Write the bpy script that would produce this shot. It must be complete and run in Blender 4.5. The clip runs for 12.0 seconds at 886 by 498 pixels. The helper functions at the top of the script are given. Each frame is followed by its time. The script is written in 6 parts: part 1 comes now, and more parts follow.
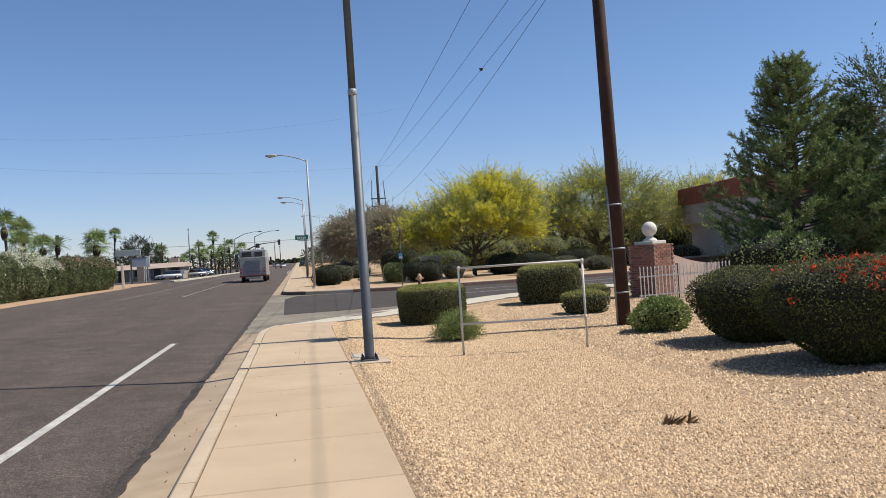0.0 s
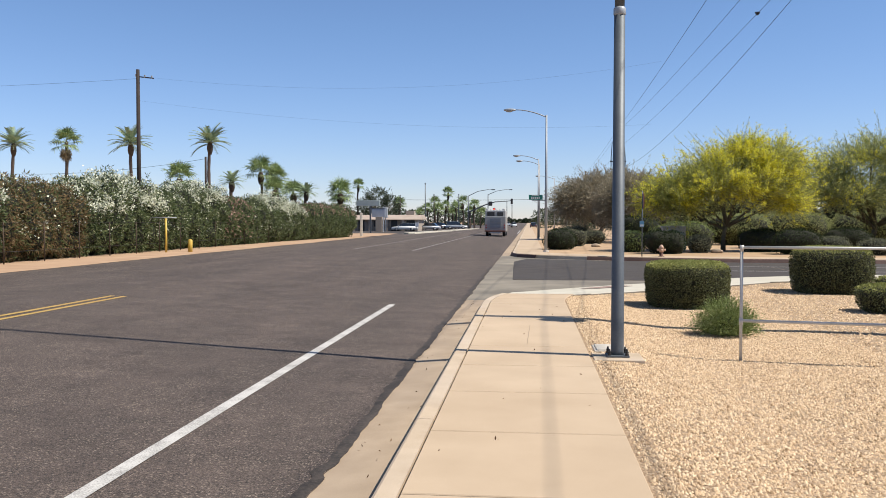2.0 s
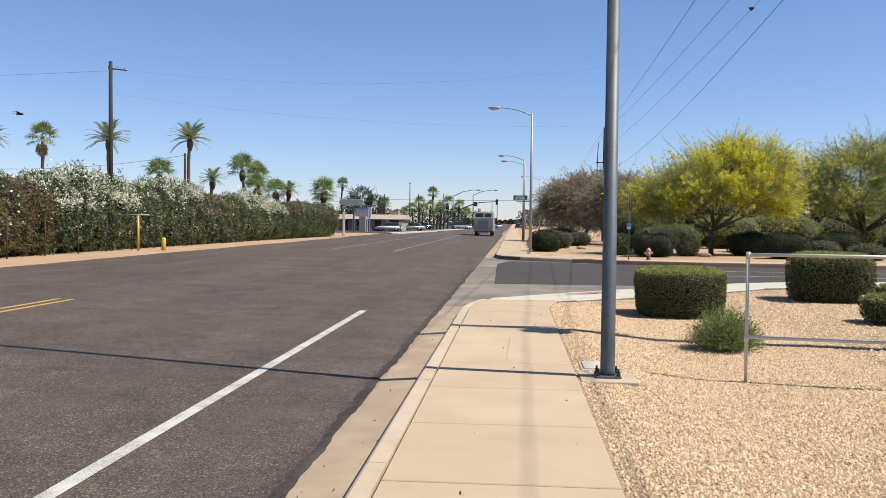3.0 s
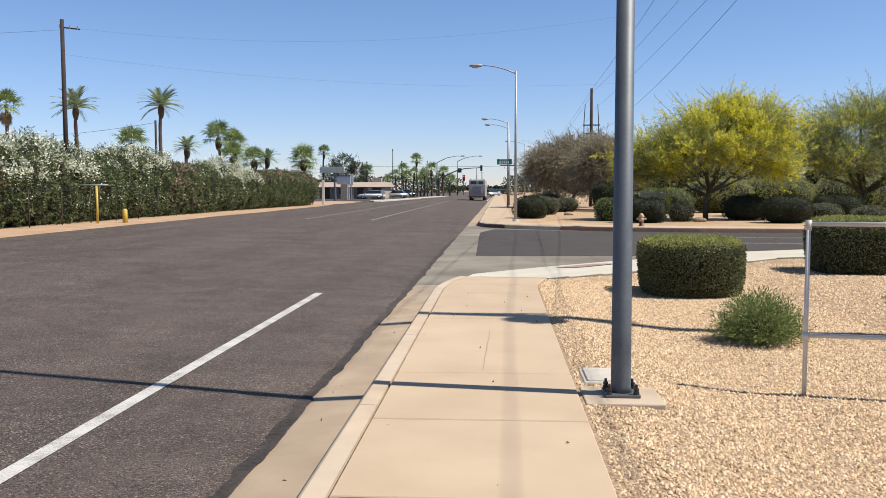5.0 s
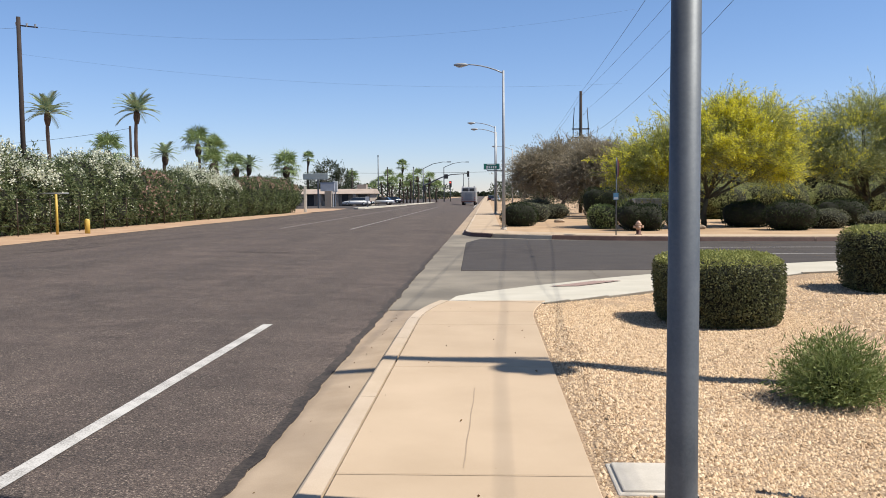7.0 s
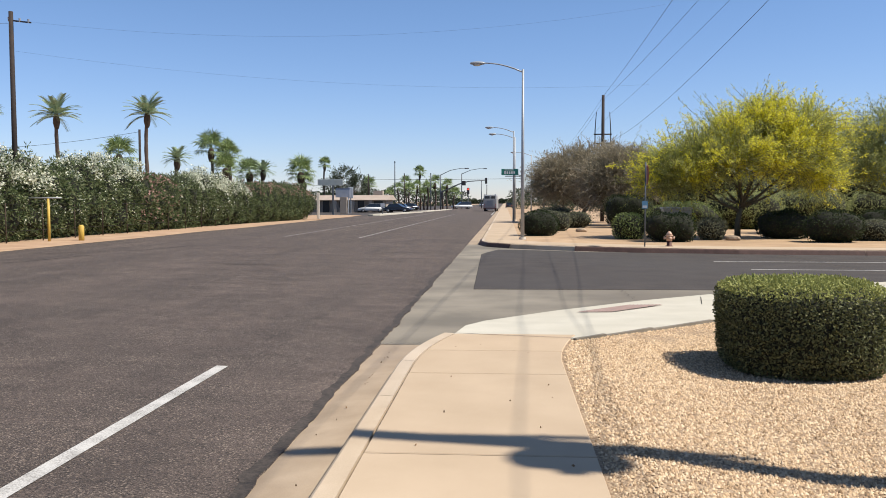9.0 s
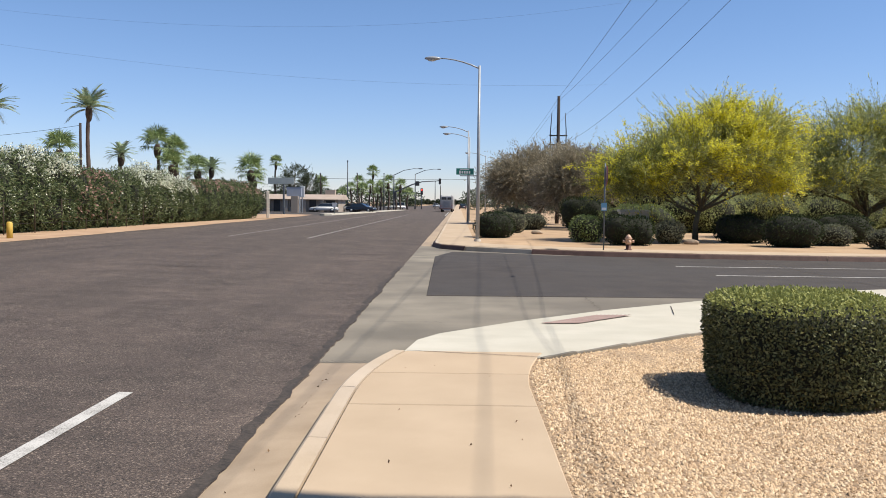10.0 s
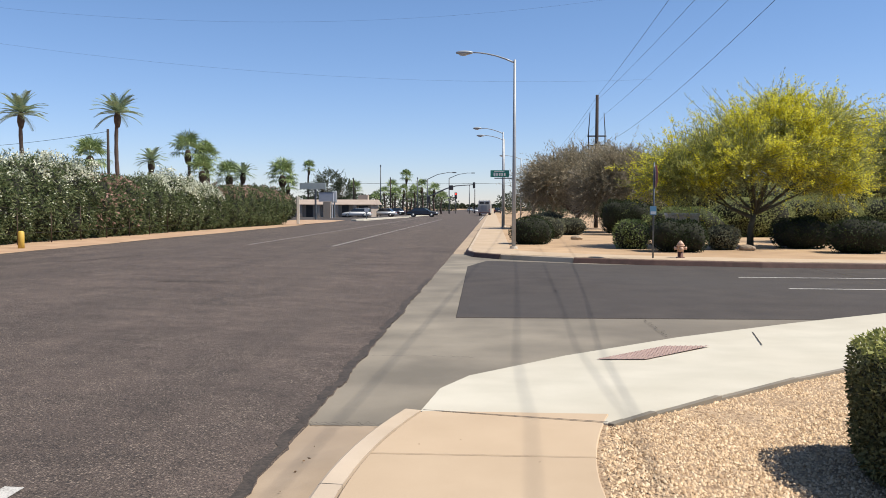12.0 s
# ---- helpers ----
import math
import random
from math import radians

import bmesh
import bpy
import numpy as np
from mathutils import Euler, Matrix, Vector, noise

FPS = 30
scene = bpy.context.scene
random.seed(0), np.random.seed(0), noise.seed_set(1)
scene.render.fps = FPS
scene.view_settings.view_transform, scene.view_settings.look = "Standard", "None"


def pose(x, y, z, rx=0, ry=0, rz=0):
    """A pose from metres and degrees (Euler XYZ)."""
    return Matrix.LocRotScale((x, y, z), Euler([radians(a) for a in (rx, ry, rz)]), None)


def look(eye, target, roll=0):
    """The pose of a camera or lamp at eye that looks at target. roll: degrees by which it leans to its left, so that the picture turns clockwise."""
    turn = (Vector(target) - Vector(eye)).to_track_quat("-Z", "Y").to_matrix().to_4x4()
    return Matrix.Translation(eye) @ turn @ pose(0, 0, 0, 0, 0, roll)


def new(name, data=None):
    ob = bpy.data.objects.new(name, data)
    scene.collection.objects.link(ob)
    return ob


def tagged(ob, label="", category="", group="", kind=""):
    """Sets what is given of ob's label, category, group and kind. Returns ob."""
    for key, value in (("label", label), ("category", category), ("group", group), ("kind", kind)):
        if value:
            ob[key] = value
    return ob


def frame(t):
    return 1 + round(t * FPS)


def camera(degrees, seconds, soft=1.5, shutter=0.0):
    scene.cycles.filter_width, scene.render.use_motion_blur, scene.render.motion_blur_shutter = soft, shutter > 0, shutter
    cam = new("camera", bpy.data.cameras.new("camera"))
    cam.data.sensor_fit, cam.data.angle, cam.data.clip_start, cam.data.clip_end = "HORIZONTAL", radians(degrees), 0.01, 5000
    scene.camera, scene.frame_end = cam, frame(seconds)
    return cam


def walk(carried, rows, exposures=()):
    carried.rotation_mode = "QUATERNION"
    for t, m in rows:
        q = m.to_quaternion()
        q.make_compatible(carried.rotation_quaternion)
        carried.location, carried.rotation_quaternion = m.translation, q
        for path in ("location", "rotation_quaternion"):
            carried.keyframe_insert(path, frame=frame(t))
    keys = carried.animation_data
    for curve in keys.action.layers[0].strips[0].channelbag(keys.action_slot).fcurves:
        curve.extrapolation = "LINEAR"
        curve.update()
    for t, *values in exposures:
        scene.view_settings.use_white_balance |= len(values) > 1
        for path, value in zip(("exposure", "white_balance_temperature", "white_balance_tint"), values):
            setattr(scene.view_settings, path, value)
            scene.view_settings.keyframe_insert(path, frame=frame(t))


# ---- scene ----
cam = camera(55.5, 12.0, soft=0.9)
METRES, EYE, TILT, LEAN, TURN = 15.388, 1.785, 0.0, 0.0, -9.8
ROWS = [
    (0.0, 0.0, 0.0, 0.0, 0.01, 0.17, 3.77),
    (0.5, -0.0161, 0.0456, 0.0027, 8.43, 2.33, 3.39),
    (1.0, -0.0255, 0.0891, 0.0016, 12.78, 0.6, 2.78),
    (1.5, -0.0308, 0.1334, 0.0014, 15.3, -2.35, 0.93),
    (2.0, -0.0355, 0.1737, 0.0022, 15.61, -1.88, -0.01),
    (2.5, -0.0394, 0.2161, 0.0025, 17.02, -1.56, -1.13),
    (3.0, -0.0458, 0.2559, 0.0025, 14.62, -1.86, -0.59),
    (5.0, -0.0696, 0.4197, 0.0002, 13.62, -4.09, 0.14),
    (5.5, -0.0739, 0.4587, 0.0009, 11.97, -3.68, 0.69),
    (6.0, -0.0839, 0.5003, 0.0005, 14.17, -4.11, 0.36),
    (6.5, -0.0902, 0.5396, 0.0011, 12.99, -3.78, 0.26),
    (8.5, -0.1179, 0.6999, 0.0019, 12.58, -3.53, 0.57),
    (9.0, -0.1234, 0.7416, 0.002, 13.99, -3.2, 0.09),
    (9.5, -0.1356, 0.7827, 0.002, 12.49, -2.97, -0.29),
    (10.0, -0.1418, 0.8267, 0.0002, 10.83, -3.14, -0.58),
    (10.5, -0.1538, 0.8666, 0.0019, 11.91, -1.74, -0.39),
    (11.0, -0.1581, 0.9026, 0.0022, 12.88, -1.77, 0.51),
    (11.5, -0.1651, 0.9434, 0.0021, 14.4, -2.45, -0.18),
    (12.0, -0.1685, 0.9824, 0.0017, 13.18, -2.87, -0.11),
]
walk(cam, [(t, pose(0, 0, EYE, TILT, LEAN, TURN) @ pose(METRES * x, METRES * y, METRES * z, 90 + pitch, roll, yaw)) for t, x, y, z, yaw, pitch, roll in ROWS],
     exposures=[(0.0, 0.16), (0.5, 0.20), (1.0, 0.28), (1.5, 0.36), (12.0, 0.36)])

# ---- world and light ----
SUN_EL, SUN_AZ = radians(54.5), Vector((0.98, -0.14, 0)).normalized()
world = bpy.data.worlds.new("sky")
scene.world = world
world.use_nodes = True
wn = world.node_tree.nodes
sky = wn.new("ShaderNodeTexSky")
sky.sky_type, sky.sun_disc = "NISHITA", False
sky.sun_elevation, sky.sun_rotation = SUN_EL, math.atan2(SUN_AZ.x, SUN_AZ.y)
sky.altitude, sky.air_density, sky.dust_density, sky.ozone_density = 350, 1.0, 0.05, 3.0
tint = wn.new("ShaderNodeMix")
tint.data_type, tint.blend_type = "RGBA", "MULTIPLY"
tint.inputs[0].default_value = 1.0
up = wn.new("ShaderNodeTexCoord")
split = wn.new("ShaderNodeSeparateXYZ")
sky_tint = wn.new("ShaderNodeValToRGB")
sky_tint.color_ramp.elements[0].color, sky_tint.color_ramp.elements[1].color = (0.90, 0.925, 1.20, 1), (0.905, 1.0, 1.185, 1)
sky_tint.color_ramp.elements[0].position, sky_tint.color_ramp.elements[1].position = 0.0, 0.22
# Warm overhead tint, added out of view, takes the blue out of skylit shadows.
for at, colour in ((0.42, (0.93, 1.0, 1.15, 1)), (0.95, (1.12, 0.98, 0.84, 1))):
    sky_tint.color_ramp.elements.new(at).color = colour
world.node_tree.links.new(up.outputs["Generated"], split.inputs[0])
world.node_tree.links.new(split.outputs[2], sky_tint.inputs[0])
world.node_tree.links.new(sky_tint.outputs[0], tint.inputs[7])
world.node_tree.links.new(sky.outputs[0], tint.inputs[6])
world.node_tree.links.new(tint.outputs[2], wn["Background"].inputs[0])
wn["Background"].inputs[1].default_value = 0.088
sun_data = bpy.data.lights.new("sun", "SUN")
sun_data.energy, sun_data.angle, sun_data.color = 5.0, radians(0.53), (1.0, 0.945, 0.85)
sun = new("sun", sun_data)
sun.matrix_world = look(Vector((SUN_AZ.x * math.cos(SUN_EL), SUN_AZ.y * math.cos(SUN_EL), math.sin(SUN_EL))) * 60, (0, 0, 0))

# ---- materials ----


def surface(name, c1, c2, scale=3.0, fine=60.0, rough=0.8, bump=0.3, mix=0.5, metal=0.0, c3=None, patch=0.35, spread=(0.35, 0.65), depth=0.01, obj=0.0, streak=0.0, speck=None):
    """Two colours blended by coarse and fine noise, with a fine relief; c3 adds large soft patches."""
    m = bpy.data.materials.new(name)
    m.use_nodes = True
    nt, n = m.node_tree, m.node_tree.nodes
    b = n["Principled BSDF"]
    tc = n.new("ShaderNodeTexCoord")
    co = n.new("ShaderNodeTexNoise")
    co.inputs["Scale"].default_value, co.inputs["Detail"].default_value = scale, 6
    fi = n.new("ShaderNodeTexNoise")
    fi.inputs["Scale"].default_value, fi.inputs["Detail"].default_value, fi.inputs["Roughness"].default_value = fine, 4, 0.7
    for t in (co, fi):
        nt.links.new(tc.outputs["Object"], t.inputs["Vector"])
    bl = n.new("ShaderNodeMix")
    bl.data_type = "FLOAT"
    bl.inputs[0].default_value = mix
    nt.links.new(co.outputs["Fac"], bl.inputs[2])
    nt.links.new(fi.outputs["Fac"], bl.inputs[3])
    rp = n.new("ShaderNodeValToRGB")
    rp.color_ramp.elements[0].position, rp.color_ramp.elements[1].position = spread
    rp.color_ramp.elements[0].color, rp.color_ramp.elements[1].color = (*c1, 1), (*c2, 1)
    nt.links.new(bl.outputs[0], rp.inputs[0])
    col = rp.outputs[0]
    if c3:
        big = n.new("ShaderNodeTexNoise")
        big.inputs["Scale"].default_value, big.inputs["Detail"].default_value = scale * 0.13, 4
        if streak:
            mp = n.new("ShaderNodeMapping")
            mp.inputs["Scale"].default_value = (1.0, streak, 1.0)
            nt.links.new(tc.outputs["Object"], mp.inputs["Vector"])
            nt.links.new(mp.outputs[0], big.inputs["Vector"])
            big.inputs["Scale"].default_value = 0.5
        else:
            nt.links.new(tc.outputs["Object"], big.inputs["Vector"])
        r2 = n.new("ShaderNodeMapRange")
        r2.inputs[1].default_value, r2.inputs[2].default_value, r2.inputs[4].default_value = 0.42, 0.68, patch * 2
        nt.links.new(big.outputs["Fac"], r2.inputs[0])
        mx = n.new("ShaderNodeMix")
        mx.data_type = "RGBA"
        nt.links.new(r2.outputs[0], mx.inputs[0])
        nt.links.new(col, mx.inputs[6])
        mx.inputs[7].default_value = (*c3, 1)
        col = mx.outputs[2]
    if speck:
        vo, sm, ms = n.new("ShaderNodeTexVoronoi"), n.new("ShaderNodeMapRange"), n.new("ShaderNodeMix")
        vo.inputs["Scale"].default_value = 50
        nt.links.new(tc.outputs["Object"], vo.inputs["Vector"])
        sm.inputs[1].default_value, sm.inputs[2].default_value, sm.inputs[3].default_value, sm.inputs[4].default_value = 0.22, 0.46, 1.3, 0.0
        nt.links.new(vo.outputs["Distance"], sm.inputs[0])
        ms.data_type = "RGBA"
        wear = n.new("ShaderNodeMath")
        wear.operation, wear.use_clamp = "MULTIPLY", True
        nt.links.new(sm.outputs[0], wear.inputs[0])
        nt.links.new(vo.outputs["Color"], wear.inputs[1])
        nt.links.new(wear.outputs[0], ms.inputs[0])
        nt.links.new(col, ms.inputs[6])
        ms.inputs[7].default_value = (*speck, 1)
        col = ms.outputs[2]
    if obj:
        inf, hs = n.new("ShaderNodeObjectInfo"), n.new("ShaderNodeHueSaturation")
        mr = n.new("ShaderNodeMapRange")
        mr.inputs[3].default_value, mr.inputs[4].default_value = 1 - obj, 1 + obj
        nt.links.new(inf.outputs["Random"], mr.inputs[0])
        nt.links.new(mr.outputs[0], hs.inputs["Value"])
        nt.links.new(col, hs.inputs["Color"])
        col = hs.outputs[0]
    nt.links.new(col, b.inputs["Base Color"])
    b.inputs["Roughness"].default_value, b.inputs["Metallic"].default_value = rough, metal
    if bump:
        bp = n.new("ShaderNodeBump")
        bp.inputs["Strength"].default_value, bp.inputs["Distance"].default_value = bump, depth
        nt.links.new(bl.outputs[0], bp.inputs["Height"])
        nt.links.new(bp.outputs[0], b.inputs["Normal"])
    return m


def leafy(name, cols, rough=0.55, thin=0.25):
    """Leaves: each island takes its own colour from the ramp; some light goes through."""
    m = bpy.data.materials.new(name)
    m.use_nodes = True
    nt, n = m.node_tree, m.node_tree.nodes
    b = n["Principled BSDF"]
    geo = n.new("ShaderNodeNewGeometry")
    rp = n.new("ShaderNodeValToRGB")
    e = rp.color_ramp.elements
    while len(e) < len(cols):
        e.new(0.5)
    for i, c in enumerate(cols):
        e[i].position, e[i].color = i / max(1, len(cols) - 1), (*c, 1)
    nt.links.new(geo.outputs["Random Per Island"], rp.inputs[0])
    nt.links.new(rp.outputs[0], b.inputs["Base Color"])
    b.inputs["Roughness"].default_value = rough
    b.inputs["Specular IOR Level"].default_value = 0.1
    tr, mx = n.new("ShaderNodeBsdfTranslucent"), n.new("ShaderNodeMixShader")
    nt.links.new(rp.outputs[0], tr.inputs[0])
    mx.inputs[0].default_value = thin
    nt.links.new(b.outputs[0], mx.inputs[1])
    nt.links.new(tr.outputs[0], mx.inputs[2])
    nt.links.new(mx.outputs[0], n["Material Output"].inputs[0])
    return m


def glow(name, c, power):
    m = bpy.data.materials.new(name)
    m.use_nodes = True
    b = m.node_tree.nodes["Principled BSDF"]
    b.inputs["Base Color"].default_value = (*c, 1)
    b.inputs["Emission Color"].default_value, b.inputs["Emission Strength"].default_value = (*c, 1), power
    return m


def glassy(name, c, rough=0.08):
    m = bpy.data.materials.new(name)
    m.use_nodes = True
    b = m.node_tree.nodes["Principled BSDF"]
    b.inputs["Base Color"].default_value = (*c, 1)
    b.inputs["Roughness"].default_value, b.inputs["Specular IOR Level"].default_value = rough, 0.8
    return m


def pebbly(name, cols, cell=45.0, ground=(0.3, 0.22, 0.15)):
    """Loose stone chips: rounded cells, each with its own colour."""
    m = bpy.data.materials.new(name)
    m.use_nodes = True
    nt, n = m.node_tree, m.node_tree.nodes
    b = n["Principled BSDF"]
    tc, vo, no = n.new("ShaderNodeTexCoord"), n.new("ShaderNodeTexVoronoi"), n.new("ShaderNodeTexNoise")
    vo.inputs["Scale"].default_value, no.inputs["Scale"].default_value = cell, 0.9
    nt.links.new(tc.outputs["Object"], vo.inputs["Vector"])
    nt.links.new(tc.outputs["Object"], no.inputs["Vector"])
    sep, rp = n.new("ShaderNodeSeparateColor"), n.new("ShaderNodeValToRGB")
    nt.links.new(vo.outputs["Color"], sep.inputs[0])
    e = rp.color_ramp.elements
    while len(e) < len(cols):
        e.new(0.5)
    for i, c in enumerate(cols):
        e[i].position, e[i].color = i / (len(cols) - 1), (*c, 1)
    nt.links.new(sep.outputs[0], rp.inputs[0])
    mx, mr = n.new("ShaderNodeMix"), n.new("ShaderNodeMapRange")
    mx.data_type = "RGBA"
    mr.inputs[1].default_value, mr.inputs[2].default_value, mr.inputs[4].default_value = 0.4, 0.75, 0.5
    nt.links.new(no.outputs["Fac"], mr.inputs[0])
    nt.links.new(mr.outputs[0], mx.inputs[0])
    nt.links.new(rp.outputs[0], mx.inputs[6])
    mx.inputs[7].default_value = (*ground, 1)
    nt.links.new(mx.outputs[2], b.inputs["Base Color"])
    b.inputs["Roughness"].default_value = 0.9
    bp = n.new("ShaderNodeBump")
    bp.invert = True
    bp.inputs["Strength"].default_value, bp.inputs["Distance"].default_value = 0.9, 0.012
    nt.links.new(vo.outputs["Distance"], bp.inputs["Height"])
    nt.links.new(bp.outputs[0], b.inputs["Normal"])
    return m


def asphalt(name):
    """Old asphalt: dark binder, pale worn stones of two sizes, blotches, and long streaks along the traffic."""
    m = bpy.data.materials.new(name)
    m.use_nodes = True
    nt, n = m.node_tree, m.node_tree.nodes
    b = n["Principled BSDF"]
    tc = n.new("ShaderNodeTexCoord")

    def grain(scale, detail, rough=0.6, stretch=None):
        t = n.new("ShaderNodeTexNoise")
        t.inputs["Scale"].default_value, t.inputs["Detail"].default_value, t.inputs["Roughness"].default_value = scale, detail, rough
        if stretch:
            mp = n.new("ShaderNodeMapping")
            mp.inputs["Scale"].default_value = stretch
            nt.links.new(tc.outputs["Object"], mp.inputs["Vector"])
            nt.links.new(mp.outputs[0], t.inputs["Vector"])
        else:
            nt.links.new(tc.outputs["Object"], t.inputs["Vector"])
        return t.outputs["Fac"]

    def ranged(v, lo, hi, a, c):
        r = n.new("ShaderNodeMapRange")
        for k, q in zip((1, 2, 3, 4), (lo, hi, a, c)):
            r.inputs[k].default_value = q
        nt.links.new(v, r.inputs[0])
        return r.outputs[0]

    def calc(op, a, c):
        q = n.new("ShaderNodeMath")
        q.operation = op
        for k, v in ((0, a), (1, c)):
            if isinstance(v, float):
                q.inputs[k].default_value = v
            else:
                nt.links.new(v, q.inputs[k])
        return q.outputs[0]

    def stones(scale, lo, hi):
        v = n.new("ShaderNodeTexVoronoi")
        v.inputs["Scale"].default_value = scale
        nt.links.new(tc.outputs["Object"], v.inputs["Vector"])
        sp = n.new("ShaderNodeSeparateColor")
        nt.links.new(v.outputs["Color"], sp.inputs[0])
        return calc("MULTIPLY", ranged(v.outputs["Distance"], lo, hi, 1.0, 0.0), calc("POWER", sp.outputs[0], 2.2)), v.outputs["Distance"]

    big, d1 = stones(48.0, 0.25, 0.5)
    small, d2 = stones(105.0, 0.25, 0.55)
    fine = ranged(grain(55.0, 5, 0.75), 0.36, 0.66, 0.12, 1.88)
    blotch = ranged(grain(3.2, 7, 0.72), 0.32, 0.68, 0.70, 1.30)
    wide = ranged(grain(0.35, 3), 0.35, 0.65, 0.84, 1.14)
    lane = ranged(grain(1.0, 4, 0.6, (0.85, 0.045, 1.0)), 0.35, 0.65, 0.80, 1.20)
    cross = ranged(grain(1.0, 5, 0.65, (0.25, 1.6, 1.0)), 0.36, 0.64, 0.86, 1.12)
    level = calc("MULTIPLY", calc("MULTIPLY", calc("MULTIPLY", fine, blotch), calc("MULTIPLY", wide, lane)), cross)
    base, mx = n.new("ShaderNodeMix"), n.new("ShaderNodeMix")
    base.data_type = mx.data_type = "RGBA"
    base.blend_type = "MULTIPLY"
    base.inputs[0].default_value = 1.0
    base.inputs[6].default_value = (0.062, 0.045, 0.0368, 1)
    nt.links.new(level, base.inputs[7])
    worn = n.new("ShaderNodeMath")
    worn.operation, worn.use_clamp = "MULTIPLY", True
    nt.links.new(calc("ADD", big, calc("MULTIPLY", small, 0.8)), worn.inputs[0])
    nt.links.new(ranged(grain(1.1, 5, 0.7), 0.35, 0.65, 0.45, 1.15), worn.inputs[1])
    nt.links.new(worn.outputs[0], mx.inputs[0])
    nt.links.new(base.outputs[2], mx.inputs[6])
    mx.inputs[7].default_value = (0.30, 0.235, 0.185, 1)
    nt.links.new(mx.outputs[2], b.inputs["Base Color"])
    b.inputs["Roughness"].default_value = 0.92
    bp = n.new("ShaderNodeBump")
    bp.invert = True
    bp.inputs["Strength"].default_value, bp.inputs["Distance"].default_value = 0.8, 0.006
    nt.links.new(calc("ADD", d1, d2), bp.inputs["Height"])
    nt.links.new(bp.outputs[0], b.inputs["Normal"])
    return m


M = {}
M["asphalt"] = asphalt("worn_asphalt")
M["asphalt_side"] = surface("dark_asphalt", (0.0277, 0.0218, 0.018), (0.0718, 0.0572, 0.0475), 1.2, 80, 0.88, 0.45, 0.6, c3=(0.0571, 0.0496, 0.0454), patch=0.25)
M["seal"] = surface("black_sealant", (0.016, 0.0125, 0.0105), (0.075, 0.058, 0.047), 3.5, 30, 0.92, 0.6, 0.6)
M["concrete"] = surface("tan_concrete", (0.424, 0.316, 0.21), (0.52, 0.396, 0.272), 1.4, 140, 0.85, 0.25, 0.45, c3=(0.4, 0.288, 0.184), patch=0.25, obj=0.03, depth=0.003)
M["kerb"] = surface("kerb_concrete", (0.392, 0.296, 0.2), (0.528, 0.416, 0.296), 2.5, 110, 0.85, 0.3, 0.45, c3=(0.496, 0.416, 0.336), patch=0.3, obj=0.04, depth=0.004)
M["gutter"] = surface("gutter_concrete", (0.315, 0.232, 0.153), (0.435, 0.33, 0.228), 2.4, 110, 0.87, 0.4, 0.35, c3=(0.28, 0.215, 0.155), patch=0.35, depth=0.004)
M["apron"] = surface("pale_new_concrete", (0.464, 0.428, 0.344), (0.56, 0.516, 0.424), 1.4, 120, 0.85, 0.2, 0.4, c3=(0.448, 0.4, 0.312), patch=0.35, depth=0.003)
M["valley"] = surface("grey_concrete", (0.150, 0.130, 0.100), (0.285, 0.245, 0.188), 0.8, 100, 0.85, 0.3, 0.25, c3=(0.125, 0.105, 0.082), patch=0.42, depth=0.004)
M["gravel"] = pebbly("tan_gravel", [(0.157, 0.0988, 0.0551), (0.314, 0.213, 0.128), (0.392, 0.277, 0.173), (0.432, 0.319, 0.206), (0.236, 0.156, 0.0895)], 46, (0.259, 0.171, 0.0996))
M["stone"] = leafy("gravel_chips", [(0.24, 0.155, 0.088), (0.50, 0.35, 0.218), (0.60, 0.435, 0.275), (0.70, 0.54, 0.37), (0.42, 0.29, 0.172)], 0.9, 0.0)
M["dirt"] = surface("tan_dirt", (0.356, 0.235, 0.134), (0.526, 0.361, 0.217), 0.9, 40, 0.95, 0.5, 0.4, c3=(0.288, 0.184, 0.103), patch=0.35)
M["dirt_red"] = surface("shoulder_dirt", (0.336, 0.212, 0.126), (0.487, 0.329, 0.209), 0.8, 30, 0.95, 0.5, 0.4, c3=(0.386, 0.243, 0.148), patch=0.3)
M["paint_white"] = surface("worn_white_paint", (0.16, 0.147, 0.13), (0.53, 0.505, 0.47), 5, 70, 0.75, 0.4, 0.65, spread=(0.34, 0.54))
M["paint_faded"] = surface("faded_road_paint", (0.112, 0.1, 0.092), (0.336, 0.304, 0.264), 2.5, 60, 0.75, 0.3, 0.6)
M["paint_yellow"] = surface("worn_yellow_paint", (0.32, 0.192, 0.04), (0.528, 0.344, 0.096), 4, 70, 0.7, 0.3, 0.6)
M["kerb_red"] = surface("dark_red_kerb_paint", (0.068, 0.036, 0.028), (0.128, 0.068, 0.052), 5, 60, 0.75, 0.3)
M["tactile"] = surface("brick_red_tactile", (0.33, 0.225, 0.19), (0.42, 0.30, 0.255), 6, 90, 0.8, 0.3)
M["steel"] = surface("galvanised_steel", (0.27, 0.285, 0.30), (0.37, 0.385, 0.40), 2.2, 40, 0.5, 0.12, 0.4, metal=0.2, depth=0.002)
M["steel_old"] = surface("weathered_grey_steel", (0.0762, 0.0896, 0.103), (0.134, 0.148, 0.161), 2.5, 50, 0.55, 0.15, 0.4, metal=0.35, c3=(0.152, 0.157, 0.161), patch=0.2, depth=0.002)
M["bolt"] = surface("dark_bolt_steel", (0.028, 0.0264, 0.0256), (0.072, 0.064, 0.06), 30, 200, 0.5, 0.2, metal=0.6)
